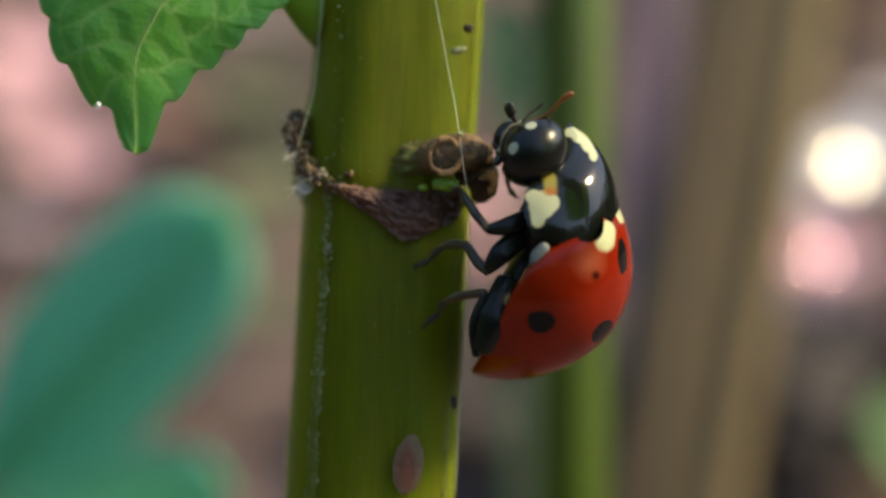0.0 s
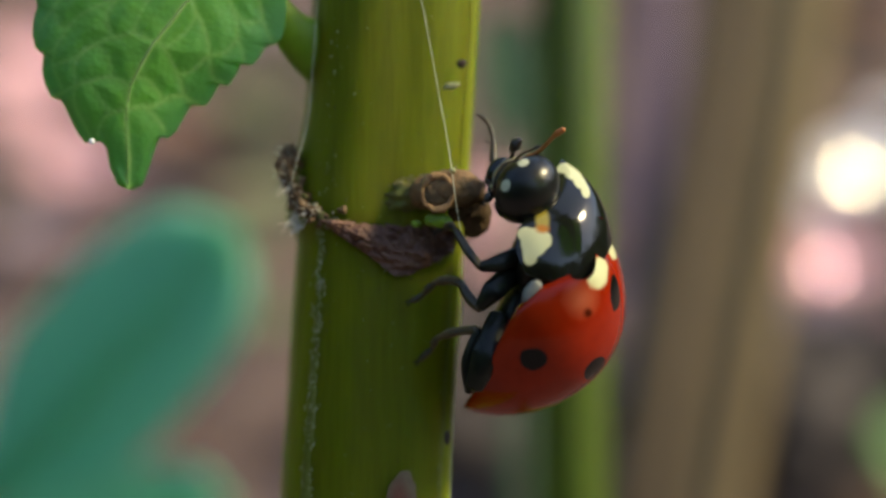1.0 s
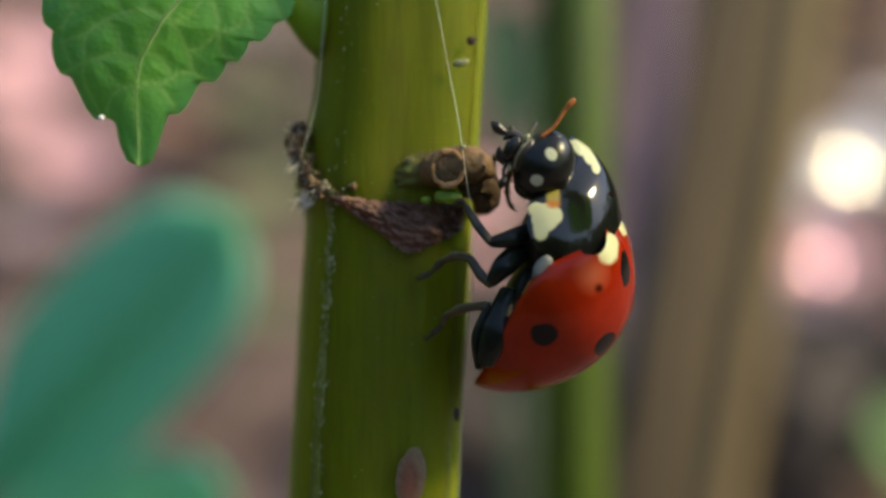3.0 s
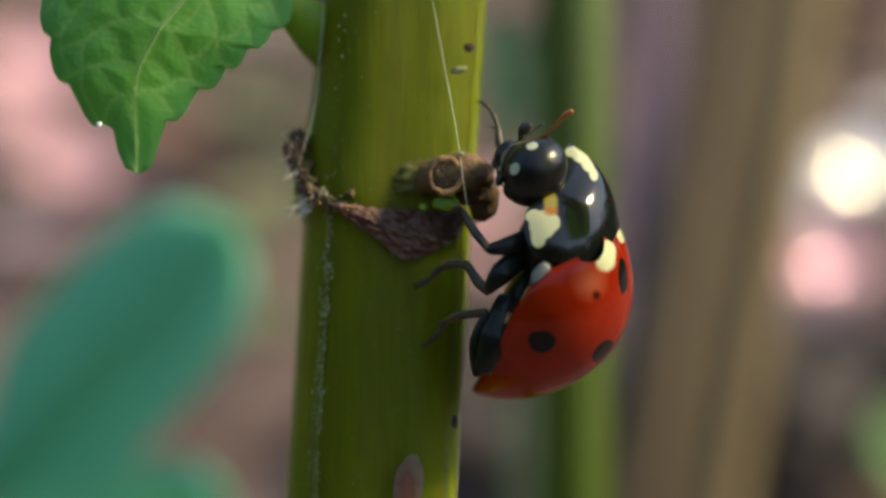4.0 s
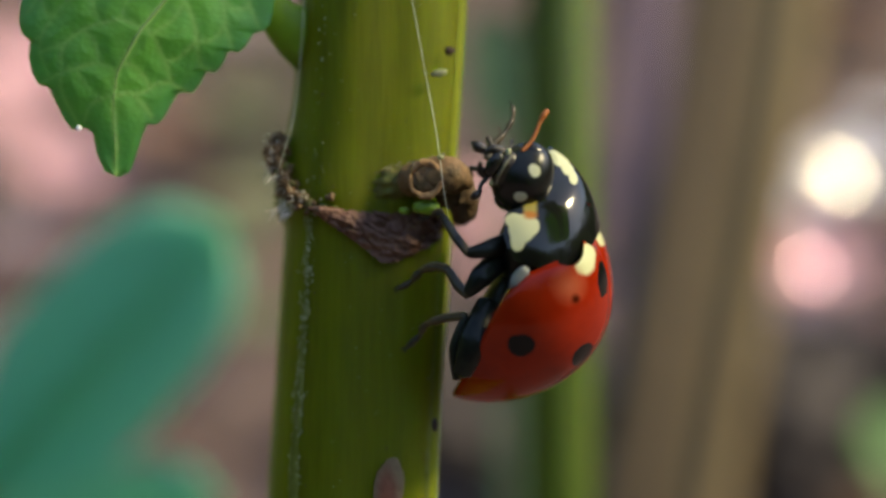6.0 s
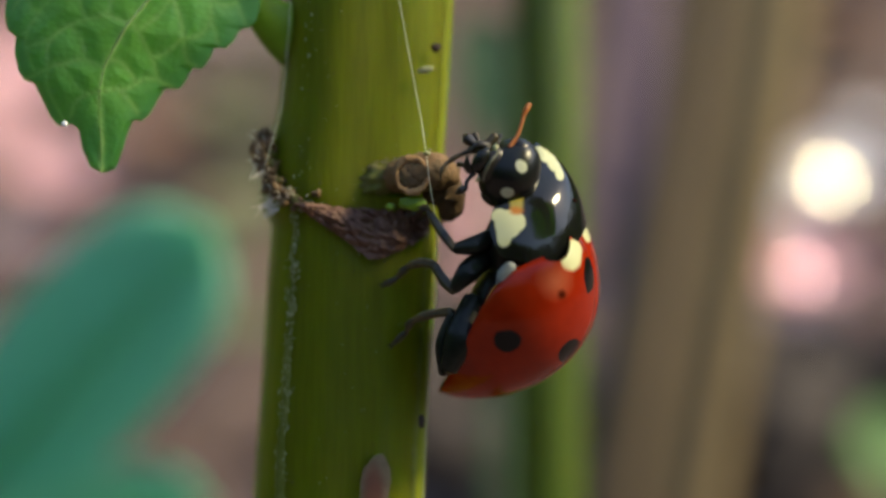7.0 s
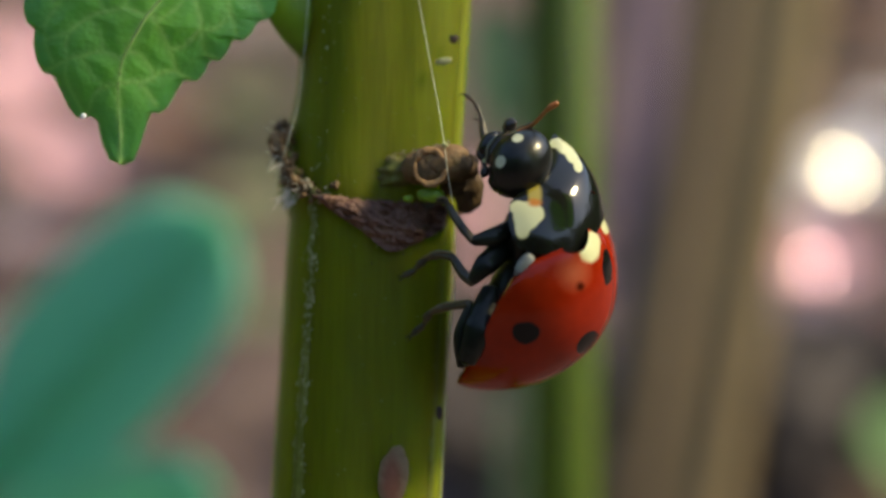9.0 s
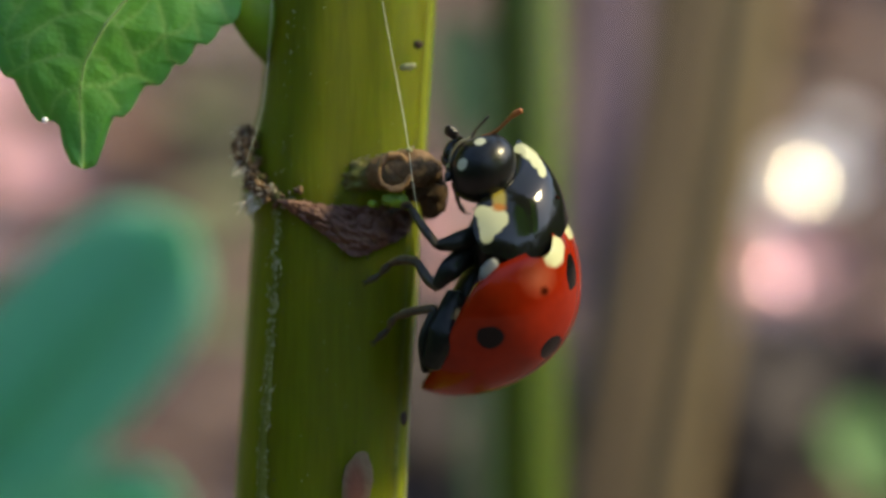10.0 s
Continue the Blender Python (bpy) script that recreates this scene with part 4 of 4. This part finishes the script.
part("thorax", blob(body(2.25, 0, 0.62), (1.3, 1.35, 0.85), Matrix((FWD, -RGT, UPB)).transposed().to_4x4(), 0.04), M_LEG, lady)
part("side_plate", blob((2.22, -2.0, -0.50), (0.20, 0.10, 0.34), pose(0, 0, 0, 0, 38, 0), 0.2), M_PLATE, lady, "pale plate on the flank")


def leg(thigh, radii, shin, shin_r, foot, foot_r, label, shin_paint=None):
    root = part("leg", tube(thigh, radii, 24, 16, flat=0.75), M_LEG, lady, label)
    part("shin", tube(shin, shin_r, 16, 10), shin_paint or M_TARSUS, root)
    if foot:
        part("foot", tube(foot, foot_r, 24, 8, rough=0.02), M_TARSUS, root)
        # pale strip along the upper edge: the foot's highlight put into colour
        rim = [Vector(p) + Vector((0, -0.10, r)) for p, r in zip(foot, (0.12, 0.10, 0.09, 0.07, 0.05))]
        part("foot_highlight", tube(rim[:3], [0.03, 0.036, 0.02], 14, 6, rough=0.012), M_FOOT_HIGHLIGHT, root, "pale strip standing for the highlight along the foot")
        end, prev = Vector(foot[-1]), Vector(foot[-2])
        d = (end - prev).normalized()
        for s in (-1, 1):
            q = Vector((-d.z, 0, d.x)) * 0.06 * s
            part("claw", tube([end, end + d * 0.08 + q, end + d * 0.13 + q * 0.4 + Vector((0, 0.05, 0))], [0.03, 0.02, 0.006], 8, 6), M_LEG, root)
    return root


leg([(2.2, -1.1, 0.525), (1.454, -1.5, 0.23), (0.918, -1.6, 0.129)], [0.26, 0.24, 0.12], [(0.947, -1.6, 0.129), (0.61, -1.2, 0.567), (0.324, -0.75, 1.046)], [0.11, 0.12, 0.1], [(0.324, -0.75, 1.046), (0.178, -0.6, 1.169), (-0.06, -0.4, 1.086), (-0.208, -0.4, 1.027)], [0.11, 0.07, 0.1, 0.06, 0.08, 0.05], "black front leg gripping the stem")
leg([(1.763, -1.1, -0.058), (1.267, -1.5, -0.489), (0.921, -1.5, -0.921)], [0.3, 0.3, 0.13], [(0.95, -1.5, -0.936), (0.697, -1.2, -0.712), (0.441, -0.8, -0.309)], [0.13, 0.14, 0.11], [(0.441, -0.8, -0.309), (0.015, -0.5, -0.252), (-0.329, -0.25, -0.404), (-0.585, -0.15, -0.66), (-0.901, -0.1, -0.826)], [0.13, 0.09, 0.13, 0.07, 0.12, 0.06, 0.1, 0.05], "black middle leg gripping the stem")
leg([(1.476, -1, -1.155), (1.10, -1.45, -2.1), (0.79, -1.4, -2.98)], [0.30, 0.40, 0.22], [(0.668, -1.15, -3.109), (0.60, -1.2, -2.303), (0.886, -1.2, -1.511)], [0.12, 0.15, 0.10], [(0.886, -1.2, -1.511), (0.236, -0.7, -1.608), (-0.179, -0.4, -1.801), (-0.329, -0.2, -2.081), (-0.691, -0.1, -2.417)], [0.14, 0.09, 0.13, 0.07, 0.12, 0.06, 0.1, 0.05], "black hind leg folded against the body", M_LEG)

# head: built round its own origin, forward x, to its left y, up z
NECK = Vector((2.13, -1.2, 2.12))


def basis(right, forward):
    r, f = Vector(right).normalized(), Vector(forward)
    f = (f - r * f.dot(r)).normalized()
    return Matrix((f, -r, r.cross(f))).transposed().to_quaternion()


HEAD_IN = basis((0.62, 0.35, 0.65), (-0.66, 0.30, 0.47))
HEAD_OUT = basis((0.35, 0.0, 0.94), (-0.75, -0.60, 0.28))


def head_pose(w):
    """w = 0: crown to the viewer, face up the stem; 1: face turned out."""
    q = HEAD_IN.slerp(HEAD_OUT, min(1.0, w)) @ Euler((radians(-14), 0, 0)).to_quaternion()
    return Matrix.Translation((NECK + Vector((0.20, -0.05, -0.04)) * w - APEX) * MM) @ q.to_matrix().to_4x4()


def head_part(name, bm, material, parent=None, label=""):
    back = 0.12 if name in ("cheek", "mandible", "labial_palp", "clypeus", "clypeus_edge", "upper_lip") else 0.0
    for v in bm.verts:
        v.co = (v.co - Vector((back, 0, 0))) * MM
    me = bpy.data.meshes.new(name)
    bmesh.ops.recalc_face_normals(bm, faces=bm.faces)
    bm.to_mesh(me)
    bm.free()
    for f in me.polygons:
        f.use_smooth = True
    me.materials.append(material)
    ob = new(name, me)
    ob.parent = parent
    return tagged(ob, label)


def skull():
    bm = blob((0, 0, 0), (0.78, 0.96, 0.78), None, 0.0, 1, 28)
    for v in bm.verts:
        x, y, z = v.co
        if x > 0:
            v.co.y *= 1 - 0.26 * (x / 0.78) ** 2
        v.co.z += 0.05 * math.exp(-(y / 0.4) ** 2) * max(0, z)
    return bm


SPOT = (0.50, 0.51, 0.36)
M_HEAD = mat("head_black", BLACK, (0.010, 0.012, 0.011), 0.30, 2200, coat=0.1, spec=0.3, bump=0.008, bump_scale=8000)
marked(M_HEAD, [((0.27, 0.38, 0.66), (0.15, 0.15, 0.4), SPOT, 0.10), ((0.27, -0.38, 0.66), (0.15, 0.15, 0.4), SPOT, 0.10)], 0.06)
head = head_part("head", skull(), M_HEAD, lady, "black head with two cream spots")
for s in (1, -1):
    head_part("eye", blob((0.08, 0.72 * s, 0.02), (0.35, 0.25, 0.35), None, 0.0, 1, 16), M_EYE, head)
    head_part("cheek", blob((0.90, 0.44 * s, 0.0), (0.06, 0.10, 0.07), None, 0.2, 2, 10), M_CREAM, head, "pale cheek mark")
    head_part("mandible", tube([(0.95, 0.34 * s, -0.22), (1.2, 0.30 * s, -0.28), (1.32, 0.10 * s, -0.28)], [0.16, 0.12, 0.03], 12, 10), M_PALP, head)
    head_part("labial_palp", tube([(0.85, 0.22 * s, -0.45), (1.02, 0.36 * s, -0.62), (1.02, 0.44 * s, -0.85)], [0.05, 0.05, 0.09], 12, 8), M_TARSUS, head)
head_part("clypeus", blob((0.74, 0, 0.02), (0.30, 0.50, 0.30), None, 0.05, 2, 14), M_PALP, head)
head_part("clypeus_edge", tube([(0.86, -0.42, 0.14), (0.98, -0.2, 0.22), (1.0, 0.0, 0.23), (0.98, 0.2, 0.22), (0.86, 0.42, 0.14)], [0.03, 0.04, 0.045, 0.04, 0.03], 20, 8), M_RIM, head, "pale rim over the mouth")
head_part("upper_lip", blob((1.10, 0, 0.0), (0.22, 0.36, 0.18), None, 0.05, 2, 12), M_EYE, head)


def limb(name, points, radii, material, tip=None, tip_r=None, tip_mat=None, label=""):
    """A limb along z from its own origin, to be aimed."""
    ob = head_part(name, tube(points, radii, 20, 10), material, head, label)
    if tip:
        head_part("club", tube(tip, tip_r, 12, 10, flat=0.75, flat_axis=(1, 0, 0)), tip_mat, ob)
    return ob


antenna_left = limb("antenna", [(0, 0, 0), (0.07, 0, 0.42), (0.0, 0, 0.95)], [0.06, 0.05, 0.055], M_ANT,
                    [(0, 0, 0.90), (0.0, 0, 1.10), (0.02, 0, 1.28)], [0.055, 0.12, 0.09], M_ANT, "short orange-brown clubbed antenna")
antenna_right = limb("antenna", [(0, 0, 0), (-0.04, 0, 0.3), (0.0, 0, 0.6)], [0.045, 0.03, 0.035], M_TARSUS,
                     [(0, 0, 0.56), (0, 0, 0.68), (0.02, 0, 0.78)], [0.035, 0.06, 0.04], M_PALP, "short dark clubbed antenna")
palp_upper = limb("palp", [(0, 0, 0), (0.04, 0, 0.25), (0, 0, 0.45)], [0.06, 0.055, 0.06], M_PALP,
                  [(0, 0, 0.38), (0.0, 0, 0.52), (0.04, 0, 0.68), (0.12, 0, 0.86)], [0.07, 0.16, 0.21, 0.05], M_PALP, "black hatchet-shaped feeler")
palp_lower = limb("palp", [(0, 0, 0), (0.05, 0, 0.25), (0, 0, 0.42)], [0.06, 0.05, 0.06], M_PALP,
                  [(0, 0, 0.36), (0.0, 0, 0.46), (0.04, 0, 0.58), (0.10, 0, 0.72)], [0.06, 0.13, 0.16, 0.04], M_PALP, "black hatchet-shaped feeler")

foreleg = head_part("foreleg", tube([(0, 0, 0), (-0.07, 0, 0.38), (0.05, 0, 0.80)], [0.12, 0.12, 0.09], 14, 10), M_TARSUS, lady, "far front leg, dark, with a hooked foot")
head_part("foot", tube([(0.05, 0, 0.78), (0.10, 0, 1.15), (0.07, 0, 1.48), (-0.06, 0, 1.72)], [0.08, 0.055, 0.08, 0.05, 0.07, 0.045], 20, 8), M_TARSUS, foreleg)
head_part("claw", tube([(-0.05, 0, 1.70), (-0.14, 0, 1.78), (-0.22, 0, 1.77)], [0.03, 0.02, 0.005], 8, 6), M_LEG, foreleg)
head_part("spur", tube([(0.05, 0, 0.80), (-0.10, 0, 0.96), (-0.18, 0, 1.02)], [0.03, 0.025, 0.008], 8, 6), M_TARSUS, foreleg)


def aim(start, end, spin=0.0):
    """Pose with its z from start to end (leaning frame, millimetres), its x kept across the view."""
    s, e = Vector(start), Vector(end)
    z = (e - s).normalized()
    y = z.cross(Vector((1, 0, 0)))
    if y.length < 0.2:
        y = Vector((0, 1, 0))
    y = (Vector((0, 1, 0)) - z * z.y).normalized()
    x = y.cross(z)
    m = Matrix((x, y, z)).transposed().to_4x4()
    return Matrix.Translation((s - APEX) * MM) @ m @ pose(0, 0, 0, 0, 0, spin)


# seconds, how far the head is turned out
HEAD_TURN = [(0, 0), (1.5, 0), (1.8, 0.25), (2.2, 0.8), (3.3, 0.7), (3.7, 0.15), (4.5, 0), (4.9, 0.4), (5.2, 0.8), (5.5, 1), (6.2, 1), (7.3, 1.2), (7.5, 1.35), (7.8, 1.1), (8.4, 1.05), (8.7, 0.45), (9, 0.1), (9.3, 0), (10, 0)]
# seconds, tip of the upper palp
PALP_TIP = [(0, (1.43, -1.4, 3.292)), (0.5, (1.559, -1.4, 3.076)), (1, (1.892, -1.4, 3.465)), (1.5, (1.646, -1.4, 3.234)), (2, (1.184, -1.4, 3.249)), (2.2, (1.069, -1.4, 3.206)), (3.3, (1.386, -1.4, 2.902)), (3.8, (1.675, -1.4, 3.119)), (4.1, (1.949, -1.4, 3.364)), (4.3, (1.776, -1.4, 3.581)), (4.5, (1.704, -1.4, 3.177)), (4.7, (1.242, -1.4, 3.133)), (5, (0.996, -1.4, 2.96)), (5.5, (0.852, -1.4, 2.931)), (6, (0.895, -1.4, 2.873)), (6.3, (1.242, -1.4, 2.83)), (7.3, (1.328, -1.4, 2.96)), (7.5, (1.516, -1.4, 3.133)), (7.7, (1.242, -1.4, 2.931)), (7.9, (0.939, -1.4, 2.96)), (8.2, (1.242, -1.4, 2.758)), (8.8, (1.675, -1.4, 2.975)), (9.2, (1.993, -1.4, 3.177)), (9.5, (1.675, -1.4, 3.422)), (10, (1.17, -1.4, 3.09))]
# seconds, tip of the far front foot
FOOT_TIP = [(0, (1.606, 0.2, 1.53)), (0.25, (1.151, 0.2, 2.742)), (0.4, (0.954, 0.2, 4.363)), (0.8, (0.939, 0.2, 4.196)), (1, (1.06, 0.2, 4.09)), (1.2, (1.257, 0.2, 3.787)), (1.4, (1.212, 0.2, 3.03)), (1.6, (1.53, 0.2, 1.53)), (3, (1.53, 0.2, 1.53)), (3.15, (1, 0.2, 2.893)), (3.3, (1.227, 0.2, 4.302)), (3.5, (0.954, 0.2, 4.09)), (3.9, (0.848, 0.2, 4.09)), (4.3, (1.106, 0.2, 4.151)), (4.5, (1.681, 0.2, 4.181)), (5.5, (2.136, 0.2, 3.802)), (6, (2.151, 0.2, 3.908)), (6.2, (0.879, 0.2, 3.999)), (7.9, (2.136, 0.2, 3.651)), (8.2, (1.757, 0.2, 3.954)), (8.5, (1.015, 0.2, 3.833)), (9, (0.879, 0.2, 3.954)), (9.5, (0.909, 0.2, 3.742)), (9.7, (0.924, 0.2, 3.272)), (9.85, (1.151, 0.2, 2.136)), (10, (1.606, 0.2, 1.53))]


def turn_at(t):
    for (a, wa), (b, wb) in zip(HEAD_TURN, HEAD_TURN[1:]):
        if a <= t <= b:
            return wa + (wb - wa) * (t - a) / (b - a)
    return HEAD_TURN[-1][1]


def on_head(t, start, end):
    """A pose in the head's own space: root given on the head, tip in the leaning frame."""
    h = head_pose(turn_at(t))
    root = (h @ (Vector(start) * MM)) / MM + APEX
    return h.inverted() @ aim(root, end)


def motions():
    walk(head, [(t, head_pose(w)) for t, w in HEAD_TURN])
    walk(palp_upper, [(t, on_head(t, (0.88, -0.34, -0.10), p)) for t, p in PALP_TIP])
    walk(palp_lower, [(t, on_head(t, (0.88, 0.36, -0.12), Vector((1.205, -1.6, 1.521)) + Vector((0.10 * math.sin(t * 5.1), -0.05, 0.12 * math.sin(t * 6.3))))) for t in [k * 0.5 for k in range(21)]])
    walk(antenna_left, [(t, on_head(t, (0.50, -0.62, 0.12), Vector((3.095, -1.5, 3.642)) + Vector((0.05 * math.sin(t * 2.3) - 0.23 * turn_at(t), 0, 0.06 * math.sin(t * 1.7) + 0.12 * turn_at(t))))) for t in [k * 0.5 for k in range(21)]])
    walk(antenna_right, [(t, on_head(t, (0.72, -0.42, 0.10), Vector((2.105, -1, 3.143)) + Vector((0.2 * math.sin(t * 3.1), 0, 0.1 * math.sin(t * 4.7))))) for t in [k * 0.5 for k in range(21)]])
    lifted = [(t, aim((1.493, -0.3, 2.582), p)) for t, p in FOOT_TIP]
    over_face = [(t, aim((2.05, -1.75, 3.05), (1.0 + 0.05 * k, -1.9, 2.2 + 0.1 * k))) for k, t in enumerate((7.2, 7.4, 7.6))]
    walk(foreleg, sorted(lifted + over_face, key=lambda row: row[0]))


motions()
